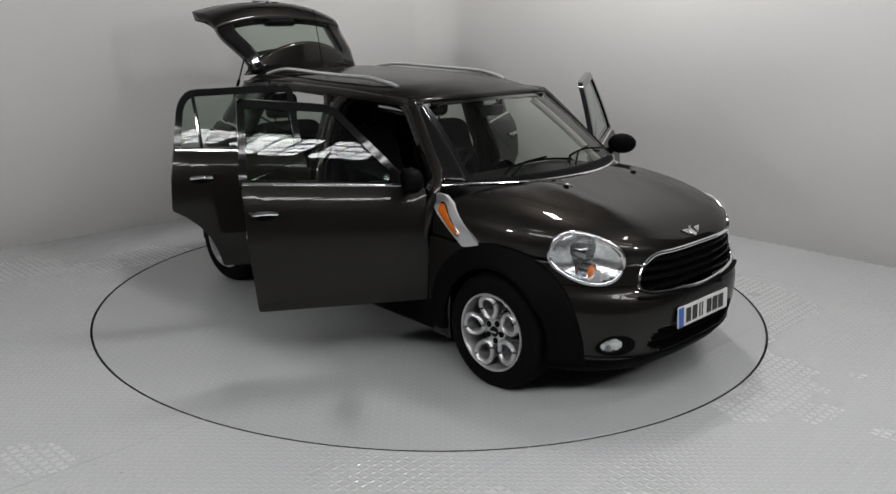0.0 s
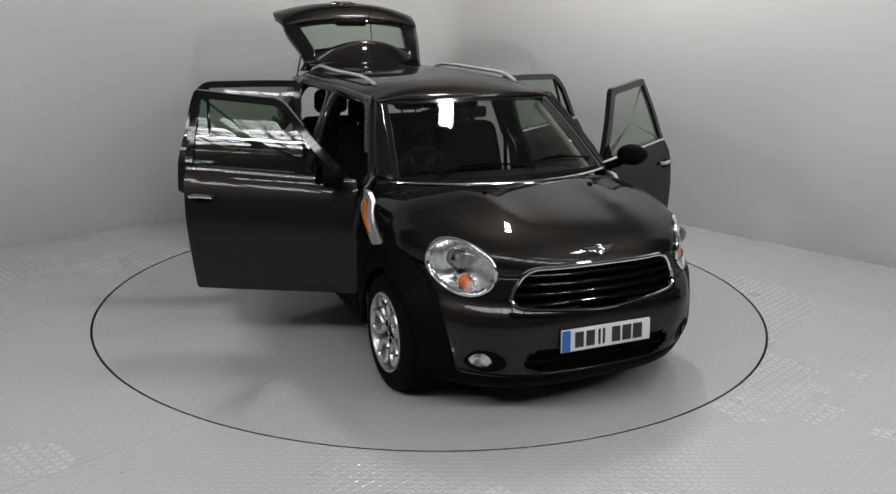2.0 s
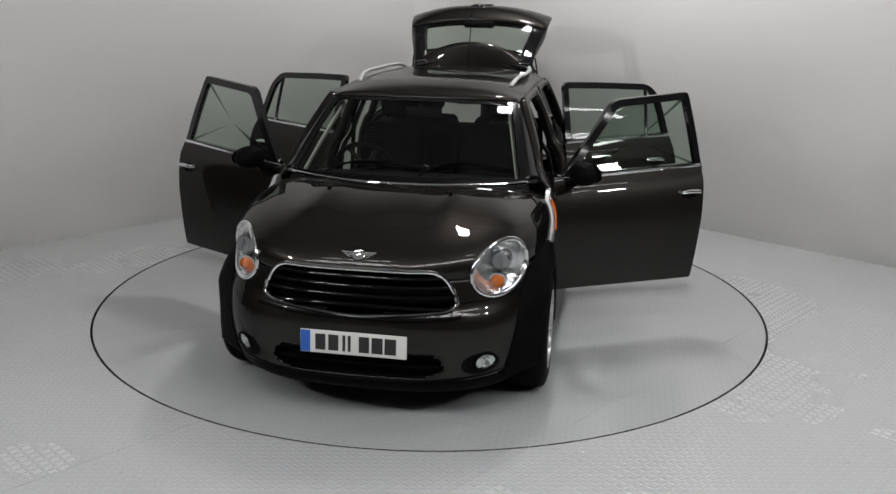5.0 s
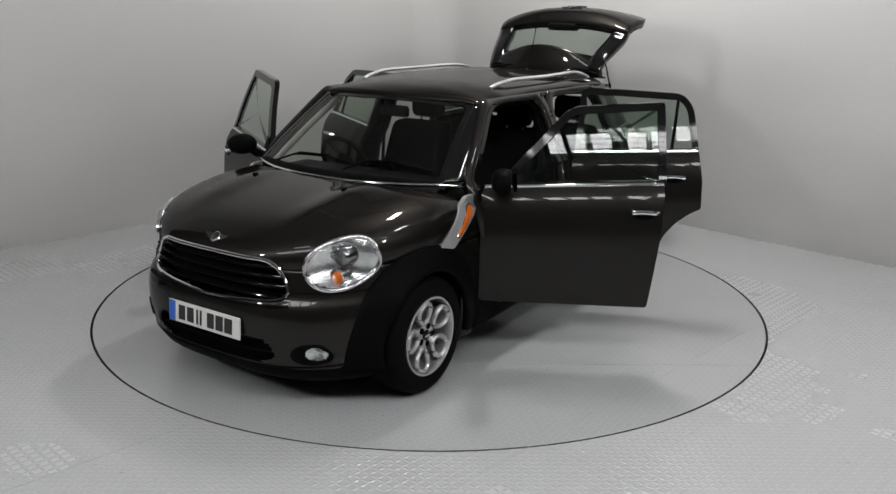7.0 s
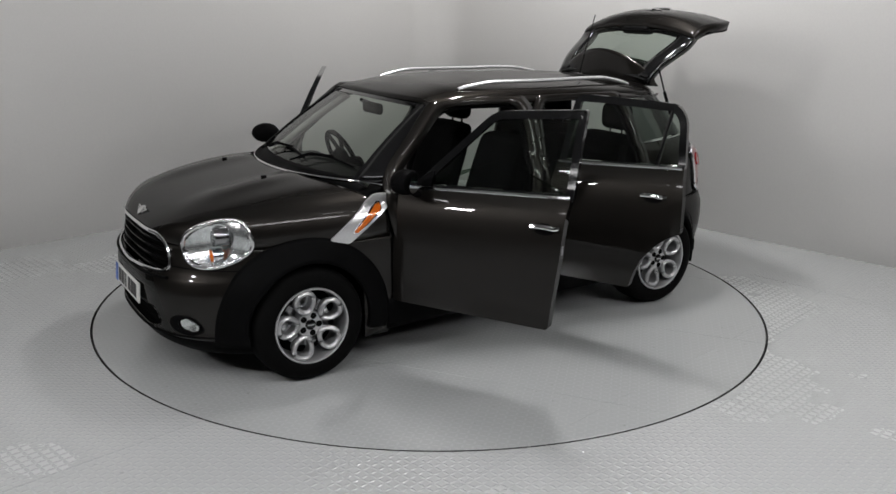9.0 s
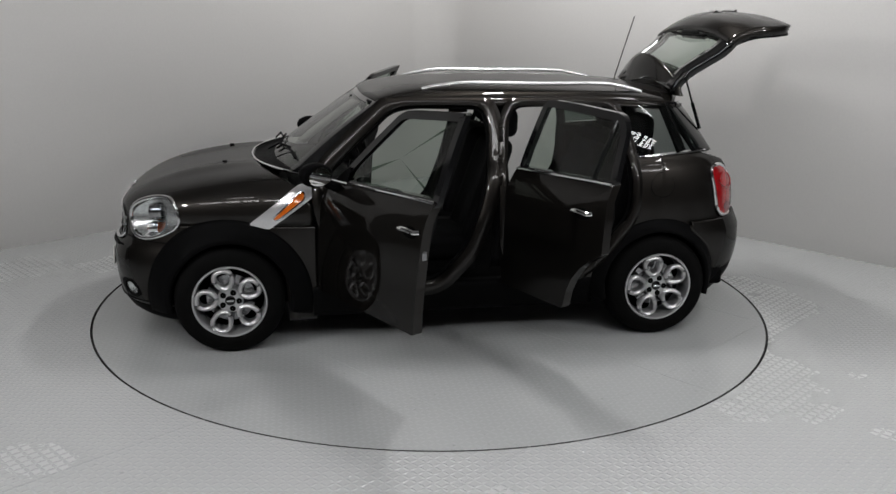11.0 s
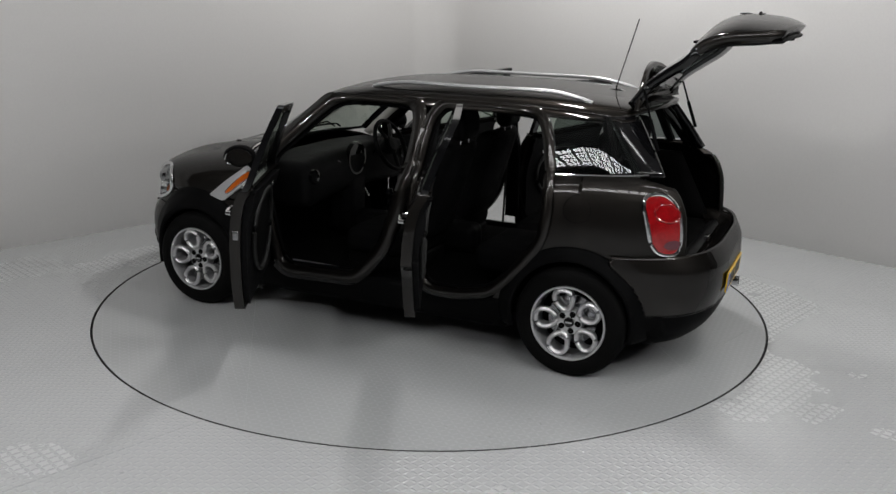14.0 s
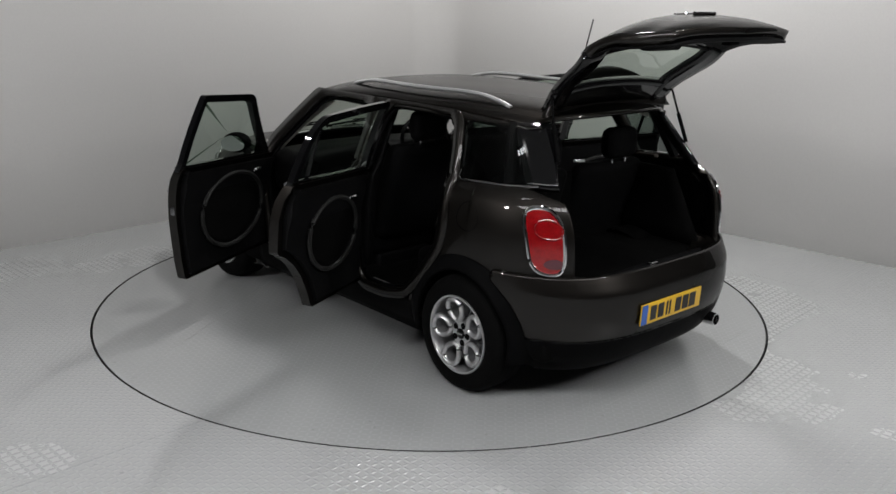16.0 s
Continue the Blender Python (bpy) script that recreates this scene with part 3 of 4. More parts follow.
def windscreen_point(u, v):
    """u across from -1 to 1, v from the base to the top."""
    b = Vector((1.055 - 0.125 * abs(u) ** 2.2, 0.690 * u, 1.036))
    t = Vector((0.475 - 0.060 * abs(u) ** 2.2, 0.560 * u, 1.440 - 0.012 * u * u))
    p = b.lerp(t, v)
    p.x += 0.012 * math.sin(math.pi * v)
    p.z += 0.008 * math.sin(math.pi * v)
    return p


def scuttle_point(u):
    """The bonnet's rear edge below the windscreen."""
    return Vector((1.165 - 0.235 * abs(u) ** 2.2, 0.690 * u, 1.030))


def screen():
    cpart("windscreen", grid(lambda u, v: windscreen_point(2 * u - 1, v), 24, 12), SCREEN, "clear windscreen", shadow=False)
    edge = lambda s: grid(lambda u, v: windscreen_point(s * (0.955 + 0.05 * u), v) + Vector((0, 0, 0.004)), 2, 12)
    for s in (1, -1):
        cpart("screen_border", edge(s), GLOSS)
        # the pillar's outer black cover, from the waist to the roof

        def pillar(u, v):
            a = windscreen_point(s * 1.0, v)
            b = Vector((0.80 - 0.46 * v, s * y_high(0.80 - 0.46 * v, 1.03 + 0.385 * v), 1.03 + 0.385 * v))
            p = a.lerp(b, u)
            p.y += s * 0.014 * math.sin(math.pi * u)
            return p
        cpart("windscreen_pillar", grid(pillar, 5, 12), GLOSS, thick=0.02, offset=0)

        def trim(u, v):
            a = windscreen_point(s * 0.97, 0.03 + 0.94 * v) + Vector((-0.035, -s * 0.03, -0.03))
            return a + Vector((-0.05 * u, s * 0.01 * u, -0.03 * u))
        cpart("pillar_trim", grid(trim, 2, 10), PALE, "pale grey inner pillar trim", thick=0.008)
    cpart("screen_header", grid(lambda u, v: windscreen_point(2 * u - 1, 0.93 + 0.07 * v) + Vector((0, 0, 0.004)), 24, 2), GLOSS)
    base = [scuttle_point(k / 16 - 1) + Vector((0.012, 0, 0.010)) for k in range(33)]
    strip = [Vector((0.79, -y_low(0.79, belt(0.79)) - 0.004, belt(0.79)))] + base + [Vector((0.79, y_low(0.79, belt(0.79)) + 0.004, belt(0.79)))]
    cpart("chrome_strip", tube(strip, 0.007, 8), CHROME, "thin chrome strip at the windscreen base")
    cpart("scuttle_panel", grid(lambda u, v: scuttle_point(2 * u - 1).lerp(windscreen_point(2 * u - 1, 0.03), v) + Vector((0.01 * (1 - v), 0, 0.004 - 0.022 * math.sin(math.pi * v) * (1 - (2 * u - 1) ** 4))), 24, 6), BLACK, thick=0.006)
    for y0, y1, k in ((-0.45, 0.15, 0.10), (0.10, 0.62, 0.12)):
        pts = [windscreen_point((y0 + (y1 - y0) * i / 8) / 0.69, k + 0.05 * math.sin(i / 8 * math.pi) - 0.05 * (i == 0)) + Vector((0.006, 0, 0.014)) for i in range(9)]
        w = cpart("wiper", tube(pts, 0.007, 6), BLACK, "black wiper blade")
        part("wiper_arm", *tube([pts[0] + Vector((0.05, 0, -0.005)), pts[2] + Vector((0.03, 0, 0.015)), pts[5] + Vector((0.0, 0, 0.014))], 0.006, 6), BLACK, w)


ROOF = curve([(-1.62, 1.455), (-1.45, 1.488), (-1.2, 1.514), (-0.8, 1.533), (-0.3, 1.537), (0.1, 1.525), (0.32, 1.498), (0.43, 1.467), (0.49, 1.440)])
ROOF_EDGE = curve([(-1.60, 0.44), (-1.45, 0.535), (-1.2, 0.592), (-0.8, 0.612), (0.0, 0.612), (0.3, 0.602), (0.55, 0.575)])


def z_roof(x, y):
    t = min(1.0, abs(y) / ROOF_EDGE(x))
    return ROOF(x) - 0.085 * (1 - (1 - t ** 2.6) ** 0.5) * (1.0 if x < 0.3 else max(0.25, 1 - (x - 0.3) * 3))


def roof():
    def f(u, v):
        tau = (v - 0.5) * math.pi
        t = math.copysign(abs(math.sin(tau)) ** (2 / 2.6), tau)
        x0, x1 = -1.60 + 0.14 * abs(t) ** 3, 0.49 - 0.07 * abs(t) ** 2.2
        x = x0 + (x1 - x0) * u
        return x, ROOF_EDGE(x) * t, z_roof(x, ROOF_EDGE(x) * t)
    cpart("roof", grid(f, 50, 40), PAINT, thick=0.02)
    cpart("headlining", grid(lambda u, v: (lambda p: (p[0], p[1] * 0.94, p[2] - 0.045))(f(0.04 + 0.92 * u, v)), 20, 20), PALE, "pale headlining")
    for s in (1, -1):
        def cant(u, v):
            x = -1.50 + 1.93 * u
            a = Vector((x, ROOF_EDGE(x) * s, z_roof(x, ROOF_EDGE(x)) + 0.002))
            zt = 1.405 if x > -1.1 else 1.405
            b = Vector((x, s * (y_high(x, zt) + 0.004), zt))
            p = a.lerp(b, v)
            p.y += s * 0.010 * math.sin(math.pi * v)
            return p
        cpart("roof_side", grid(cant, 40, 4), PAINT, thick=0.015)
        path = []
        for i in range(29):
            k = i / 28
            x = 0.14 - 1.39 * k
            lift = 0.034 * min(1, 6 * k, 6 * (1 - k)) ** 0.7
            y = 0.497 + 0.045 * math.sin(math.pi * min(1, k * 1.15))
            path.append((x, y * s, z_roof(x, y) + lift))
        cpart("roof_rail", tube(path, 0.0135, 10, flat=0.9), RAIL, "satin silver roof rail")


DOOR_F = rounded([(0.79, 0.37), (0.79, 0.985), (0.765, 1.013), (-0.212, 1.063), (-0.195, 0.75), (-0.15, 0.37)], 0.02, 3)
DOOR_R = rounded([(-0.30, 0.37), (-0.285, 0.75), (-0.305, 1.068), (-1.10, 1.107), (-1.13, 0.93), (-1.135, 0.745), (-1.06, 0.705), (-0.985, 0.645), (-0.92, 0.565), (-0.875, 0.47), (-0.845, 0.37)], 0.015, 3)
WIN_F = rounded([(0.755, 0.988), (0.335, 1.422), (0.28, 1.448), (-0.205, 1.486), (-0.222, 1.033)], 0.022, 4)
WIN_R = rounded([(-0.310, 1.038), (-0.335, 1.466), (-0.60, 1.464), (-0.99, 1.450), (-1.06, 1.37), (-1.108, 1.075)], 0.055, 6)
OPEN_F = rounded([(0.735, 0.90), (0.72, 1.03), (0.34, 1.375), (0.20, 1.398), (-0.205, 1.392), (-0.24, 1.27), (-0.225, 1.05), (-0.18, 0.84), (-0.085, 0.59), (0.09, 0.40), (0.60, 0.385)], 0.07, 5)
OPEN_R = rounded([(-0.335, 1.06), (-0.36, 1.33), (-0.42, 1.405), (-0.70, 1.412), (-0.99, 1.392), (-1.045, 1.29), (-1.09, 1.12), (-1.11, 0.92), (-1.09, 0.76), (-0.95, 0.58), (-0.81, 0.44), (-0.62, 0.40), (-0.42, 0.40), (-0.34, 0.60)], 0.06, 5)
HINGE_F, HINGE_R = (0.79, 0.858), (-0.295, 0.864)


def door(side, front):
    outline, window = (DOOR_F, WIN_F) if front else (DOOR_R, WIN_R)
    hx, hy = HINGE_F if front else HINGE_R
    swing = 61.3 if front else 65
    at = BASE @ pose(hx, side * hy, 0, 0, 0, -side * swing)

    def sub(name, vf, mat, parent, label="", **kw):
        return part(name, *flip(vf[0], vf[1], side), mat, parent, label, **kw)
    word = "front" if front else "rear"
    d = part(word + "_door", *flip(*slab(outline, skin(0, hx, hy), skin(-0.055, hx, hy), 7), side), PAINT, car, "open dark grey " + word + " door", at)
    # window frame, black outside and in
    inner = inset(window, 0.042)
    a, b = ring(window, inner, skin(-0.004, hx, hy)), ring(window, inner, skin(-0.040, hx, hy))
    m = len(window)
    k = 2 * m
    faces = a[1] + [tuple(reversed([i + k for i in q])) for q in b[1]]
    faces += [(i, i + k, (i + 1) % m + k, (i + 1) % m) for i in range(m)] + [(m + i, m + (i + 1) % m, k + m + (i + 1) % m, k + m + i) for i in range(m)]
    sub("window_frame", (a[0] + b[0], faces), GLOSS, d)
    sub("window", fan(inset(window, 0.036), skin(-0.014, hx, hy), 5), GLASS, d, "clear door window", shadow=False)
    if not front:
        sub("window_divider", tube([skin(-0.012, hx, hy)(-0.93 - 0.03 * i / 6, 1.10 + 0.31 * i / 6) for i in range(7)], 0.012, 6), GLOSS, d)
    x0, x1 = (0.775, -0.205) if front else (-0.315, -1.09)
    sub("chrome_strip", tube([skin(0.006, hx, hy)(x0 + (x1 - x0) * i / 12, belt(x0 + (x1 - x0) * i / 12) - 0.004) for i in range(13)], 0.0095, 8), CHROME, d)
    # handle in its dish
    hxx, hz = (-0.10, 0.915) if front else (-0.955, 0.945)
    f = skin(0, hx, hy)
    sub("handle", tube([f(hxx + 0.075, hz)[:1] + (f(hxx + 0.075, hz)[1] + 0.004, hz)] + [(f(hxx + 0.06 - 0.12 * i / 6, hz)[0], f(hxx, hz)[1] + 0.030, hz + 0.004 * math.sin(i / 6 * math.pi)) for i in range(7)]
        + [f(hxx - 0.075, hz)[:1] + (f(hxx - 0.075, hz)[1] + 0.004, hz)], 0.011, 8, flat=1.1), CHROME, d, "chrome pull handle")
    sub("handle_recess", fan(egg(hxx, hz - 0.012, 0.055, 0.030, 0, 24), skin(0.002, hx, hy), 3), BLACK, d)
    # inner side: lining with a round armrest bow, pocket, lever, speaker
    lining = inset(outline, 0.035)
    cx, cz = (0.30, 0.72) if front else (-0.68, 0.76)
    sub("door_lining", slab(lining, skin(-0.056, hx, hy), lambda x, z: (x - hx, y_skin(x, z) - 0.085 - 0.02 * math.exp(-((z - 0.93) / 0.06) ** 2) - hy, z), 6), TRIM, d, "black plastic door lining")
    rx, rz = (0.36, 0.23) if front else (0.27, 0.20)
    loop = [(cx + rx * math.cos(t) * (1 if math.cos(t) > 0 else 0.85), cz + rz * math.sin(t)) for t in [2 * math.pi * i / 36 for i in range(36)]]
    sub("armrest_bow", tube([(x - hx, y_skin(x, min(z, 0.98)) - 0.100 - hy, z) for x, z in loop], 0.014, 8, True), GREY_TRIM, d, "grey oval armrest bow")
    sub("pocket", fan(inset(loop, 0.03), lambda x, z: (x - hx, y_skin(x, min(z, 0.98)) - 0.092 - hy, z), 4), DARK, d)
    sub("door_lever", rounded_box(0.09, 0.012, 0.022, 0.005, (cx + rx * 0.75 - hx, y_skin(cx, 0.9) - 0.115 - hy, 0.93)), CHROME, d)
    sub("door_lock", rounded_box(0.008, 0.03, 0.05, 0.003, ((-0.196 if front else -1.125) - hx, y_skin(-0.2, 0.8) - 0.03 - hy, 0.80)), LAMP_TUBE, d)
    if front:
        # outside mirror: stalk, shell, glass
        my = y_skin(0.66, 1.0)
        sub("mirror_stalk", tube([(0.68 - hx, my - 0.01 - hy, 0.985), (0.67 - hx, my + 0.05 - hy, 1.01), (0.665 - hx, my + 0.09 - hy, 1.04)], 0.028, 8), BLACK, d)
        vs, fs = [], []
        n, mm = 20, 12
        for j in range(mm + 1):
            tv = math.pi * j / mm
            for i in range(n):
                tu = 2 * math.pi * i / n
                ex = 0.070 * math.copysign(abs(math.cos(tv)) ** 0.8, math.cos(tv))
                if ex < -0.035:
                    ex = -0.035 - (abs(ex) - 0.035) * 0.15
                vs.append((0.665 + ex - hx, my + 0.145 + 0.098 * math.sin(tv) ** 0.8 * math.cos(tu) - hy, 1.075 + 0.068 * math.sin(tv) ** 0.8 * math.sin(tu)))
        for j in range(mm):
            for i in range(n):
                fs.append((j * n + i, j * n + (i + 1) % n, (j + 1) * n + (i + 1) % n, (j + 1) * n + i))
        sub("mirror_shell", (vs, fs), BLACK, d, "black door mirror housing")
        sub("mirror_glass", fan(egg(0, 0, 0.080, 0.052, 0, 28), lambda a, b: (0.609 - 0.2 * a - hx, my + 0.145 + a - hy, 1.075 + b), 3), MIRROR, d)
        sub("mirror_foot", fan(rounded([(0.735, 1.01), (0.60, 1.01), (0.60, 1.12), (0.66, 1.08)], 0.02, 3), skin(0.004, hx, hy), 3), BLACK, d)


def door_frame(side, opening, name):
    outer = inset(opening, -0.085 if opening is OPEN_F else -0.055)
    vs, fs = ring(outer, opening, lambda x, z: (x, y_skin(x, min(z, 1.43)) - 0.030, min(z, 1.43)))
    cpart(name, flip(vs, fs, side), PAINT, thick=0.05, offset=-1)
    seal = tube([(x, y_skin(x, min(z, 1.43)) - 0.030, z) for x, z in inset(opening, 0.002)], 0.011, 6, True)
    cpart("door_seal", flip(*seal, side), BLACK)


def quarter(side):
    """Rear quarter: from the rear door's edge round the corner to the tailgate opening."""
    front_edge = curve([(0.37, -0.83), (0.53, -0.905), (0.665, -1.005), (0.80, -1.11), (0.93, -1.13), (1.115, -1.105)])
    y_end = 0.625

    def f(u, v):
        z = 0.64 + (1.13 - 0.64) * v
        xe = front_edge(z)
        if u < 0.35:
            x = xe + (-1.30 - xe) * u / 0.35
            zz = min(z, belt(x))
            return x, y_low(x, zz), zz
        w = PROFILE(max(0, belt(-1.6) - z))
        k = (0.30 / TAIL(z)) ** (NR / 2)
        p0, p1 = math.asin(min(1, k)), math.acos(min(1, (y_end / w) ** (NR / 2)))
        p = p0 + (p1 - p0) * (u - 0.35) / 0.65
        x = XR - TAIL(z) * math.sin(p) ** (2 / NR)
        zz = min(z, belt(x) - 0.07 * max(0.0, (u - 0.75) / 0.25))
        return x, w * math.cos(p) ** (2 / NR), zz
    cpart("rear_quarter", flip(*grid(f, 90, 40, lambda c: not in_arch(c[0], c[2])), side), PAINT, thick=0.03)

    def low(u, v):
        z = 0.30 + 0.37 * v
        xe = front_edge(max(z, 0.37))
        x = xe + (-1.60 - xe) * u
        return x, y_low(x, z), z
    cpart("rear_wing", flip(*grid(low, 70, 30, lambda c: not in_arch(c[0], c[2])), side), PAINT, thick=0.02)
    cpart("fuel_flap", flip(*tube([skin(0.001)(x, z) for x, z in egg(-1.30, 0.95, 0.075, 0.075, 0, 32)], 0.0022, 5, True), side), BLACK)
    cpart("chrome_strip", flip(*tube([(x, y_low(x, belt(x)) + 0.004, belt(x)) for x in [-1.11 - 0.52 * i / 14 for i in range(15)]], 0.007, 6), side), CHROME)
    # black glass band up to the roof
    q = rounded([(-1.105, 1.118), (-1.09, 1.405), (-1.40, 1.415), (-1.60, 1.150)], 0.035, 4)
    cpart("quarter_window", flip(*fan(q, skin(0.004), 6), side), TINTED, "tinted rear quarter window", shadow=False)

    def pillar(u, v):
        z = 1.125 + (1.42 - 1.125) * v
        tt = tail_top(z)
        yb = y_high(-1.0, z)
        y1 = 0.60 - 0.13 * v
        p1 = math.acos(min(1, (min(y1, yb) / yb) ** (NR / 2)))
        xa = -1.57 + 0.20 * v
        p0 = math.asin(min(1, ((XR - xa) / tt) ** (NR / 2)))
        p = p0 + (p1 - p0) * u if p1 > p0 else p0 + 0.05 * u
        return XR - tt * math.sin(p) ** (2 / NR), yb * math.cos(p) ** (2 / NR), z
    cpart("rear_pillar", flip(*grid(pillar, 12, 12), side), GLOSS, thick=0.035)
    cpart("inner_rear_pillar", flip(*tube([skin(-0.03)(-1.36 - 0.10 * (1 - i / 6) , 1.13 + 0.28 * i / 6) for i in range(7)], 0.03, 6), side), TRIM)


def tail_lamp(side):
    o = rounded([(0.692, 1.055), (0.750, 1.045), (0.772, 0.98), (0.772, 0.80), (0.750, 0.735), (0.690, 0.725), (0.664, 0.78), (0.664, 0.98)], 0.05, 4)
    o = [(max(0.56, y), z) for y, z in o]

    def on(off):
        def f(y, z):
            w = PROFILE(belt(-1.7) - z)
            x = XR - (TAIL(z)) * max(0.0, 1 - (min(y, w * 0.985) / w) ** NR) ** (1 / NR)
            n = Vector((-0.72, 0.69, 0)) * off
            return x + n.x, (y + n.y) * side, z
        return f
    rim = cpart("tail_lamp", tube([on(0.012)(*p) for p in o], 0.012, 8, True), CHROME, "upright red tail lamp in a chrome rim")
    vf = fan(inset(o, 0.003), on(0.018), 6)
    part("red_lens", *vf, RED, rim)
    vf = fan(egg(0.708, 0.955, 0.040, 0.045, 0, 24), on(0.021), 3)
    part("lamp_round", *vf, RED, rim)
    part("lamp_round_ring", *tube([on(0.022)(*p) for p in egg(0.708, 0.955, 0.042, 0.047, 0, 28)], 0.004, 6, True), RED, rim)
    part("reversing_lens", *fan(egg(0.700, 0.785, 0.034, 0.026, 0, 20), on(0.021), 3), SMOKE, rim)


def skirt_rear():
    def f(u, v):
        z = 0.215 + (0.715 - 0.215) * v
        a = (u - 0.5) * 2
        s, a = math.copysign(1, a), abs(a)
        w = PROFILE(belt(-1.6) - z)
        p = a * math.pi / 2
        return XR - (TAIL(z) + 0.003) * max(0, math.cos(p)) ** (2 / NR), s * (w + 0.004) * math.sin(p) ** (2 / NR), z
    cpart("rear_bumper", grid(f, 200, 40, lambda c: c[0] < -1.50 and c[2] > 0.395 and not in_arch(c[0], c[2], 0.40)), PAINT, thick=0.02)
    cpart("rear_valance", grid(f, 200, 40, lambda c: c[0] < -1.50 and c[2] <= 0.405 and not in_arch(c[0], c[2], 0.385)), BLACK, thick=0.02)
    # the bumper's flat top, that runs in to the boot sill
    cpart("boot_sill", grid(lambda u, v: ((lambda y: (x_rear(y, 0.715) + 0.002 + 0.16 * v, y, 0.714 - 0.075 * min(1, 2 * v) * max(0, 1 - (abs(y) / 0.60) ** 6)))(0.62 * (2 * u - 1))), 40, 6), PAINT)
    cpart("sill_cover", grid(lambda u, v: (-1.86 + 0.07 * v, 0.52 * (2 * u - 1), 0.655 + 0.012 * math.sin(math.pi * v)), 20, 4), TRIM, "black ribbed boot sill cover")
    cpart("boot_latch", rounded_box(0.03, 0.06, 0.03, 0.006, (-1.86, 0, 0.67)), CHROME)
    pl = [(x_rear(y, 0.43) - 0.003, y, 0.43) for y in [0.62 * (i / 10 - 1) for i in range(21)]]
    cpart("bumper_crease", tube(pl, 0.006, 6), BLACK)
    v, f2 = lathe([(0.030, -0.02), (0.036, -0.02), (0.037, 0.12), (0.030, 0.12), (0.030, 0.0), (0.001, 0.02)], 24)
    cpart("exhaust_pipe", ([(-1.95 - h * 0.6, -0.42 + a, 0.305 + b) for a, h, b in v], f2), CHROME, "chrome exhaust tailpipe")


def tailgate():
    hx, hz = -1.455, 1.482
    mid = curve([(0.0, -0.060), (0.08, -0.165), (0.18, -0.245), (0.29, -0.330), (0.33, -0.385), (0.40, -0.452), (0.46, -0.476), (0.54, -0.486), (0.68, -0.476), (0.76, -0.455), (0.81, -0.425)])
    wid = curve([(0.0, 0.48), (0.24, 0.555), (0.36, 0.580), (0.56, 0.595), (0.74, 0.555), (0.81, 0.50)])
    edge = curve([(0.0, 0.04), (0.30, 0.06), (0.43, 0.10), (0.60, 0.09), (0.80, 0.045)])
    at = BASE @ pose(hx, 0, hz, 0, 90, 0)

    def f(off):
        def g(y, d):
            w = wid(d)
            k = min(1.0, abs(y) / w)
            drop = d - 0.0
            return (mid(d) + edge(d) * k ** 2.4 + off, y, -drop)
        return g
    def strip(d0, d1, off, a=-1.0, b=1.0, nu=30, nv=12):
        def g(u, v):
            d, t = d0 + (d1 - d0) * v, a + (b - a) * u
            return f(off)(wid(d) * t, d - 0.05 * t * t * max(0.0, (d - 0.5) / 0.3))
        return grid(g, nu, nv)
    lower = strip(0.315, 0.81, 0.0, nv=24)
    gate = part("tailgate", *lower, PAINT, car, "open tailgate with rear window", at, thick=0.05, offset=-1)
    part("window", *strip(0.04, 0.33, 0.012, -0.80, 0.80), GLASS, gate, "clear rear window", shadow=False)
    for s in (-1, 1):
        a, b = (-1.0, -0.78) if s < 0 else (0.78, 1.0)
        part("window_side", *strip(0.0, 0.33, 0.006, a, b, 4), GLOSS, gate, thick=0.05, offset=-1)
    part("window_top", *strip(-0.01, 0.085, 0.014, nv=4), GLOSS, gate, thick=0.04, offset=-1)
    part("spoiler", *grid(lambda u, v: ((lambda t: (0.03 - 0.235 * v * (1 - 0.72 * t * t), 0.53 * t * (1 - 0.08 * v), 0.022 + 0.012 * v - 0.06 * t * t - 0.030 * v * v))(2 * u - 1)), 24, 8), PAINT, gate, thick=0.03, offset=-1)
    part("gate_lining", *strip(0.33, 0.80, 0.054, -0.97, 0.97), TRIM, gate, "black inner tailgate lining", thick=0.012, offset=-1)
    part("wiper_motor_cover", *rounded_box(0.06, 0.26, 0.10, 0.025, (mid(0.36) + 0.085, 0, -0.345)), TRIM, gate)
    part("rear_wiper", *tube([f(-0.022)(0.30 - 0.55 * i / 8, 0.285 - 0.02 * math.sin(i / 8 * math.pi)) for i in range(9)], 0.008, 6), BLACK, gate)
    part("gate_latch", *rounded_box(0.05, 0.09, 0.05, 0.01, (mid(0.74) + 0.09, 0, -0.74)), BLACK, gate)
    vs, fs = badge("badge", None, None)
    part("badge", [(mid(0.50) - 0.002 - c, a * 1.25, -0.50 + b * 1.25) for a, b, c in vs], fs, CHROME, gate, "chrome winged round emblem")
    part("gate_grip", *tube([f(-0.006)(0.085 * (i / 6 - 1), 0.585) for i in range(13)], 0.010, 8), CHROME, gate)
    for s in (1, -1):
        st = cpart("gas_strut", tube([(-1.64, 0.545 * s, 1.25), (-1.585, 0.525 * s, 1.41)], 0.011, 8), BLACK)
        part("piston", *tube([(-1.585, 0.525 * s, 1.41), (-1.535, 0.505 * s, 1.565)], 0.006, 8), BLACK, st)


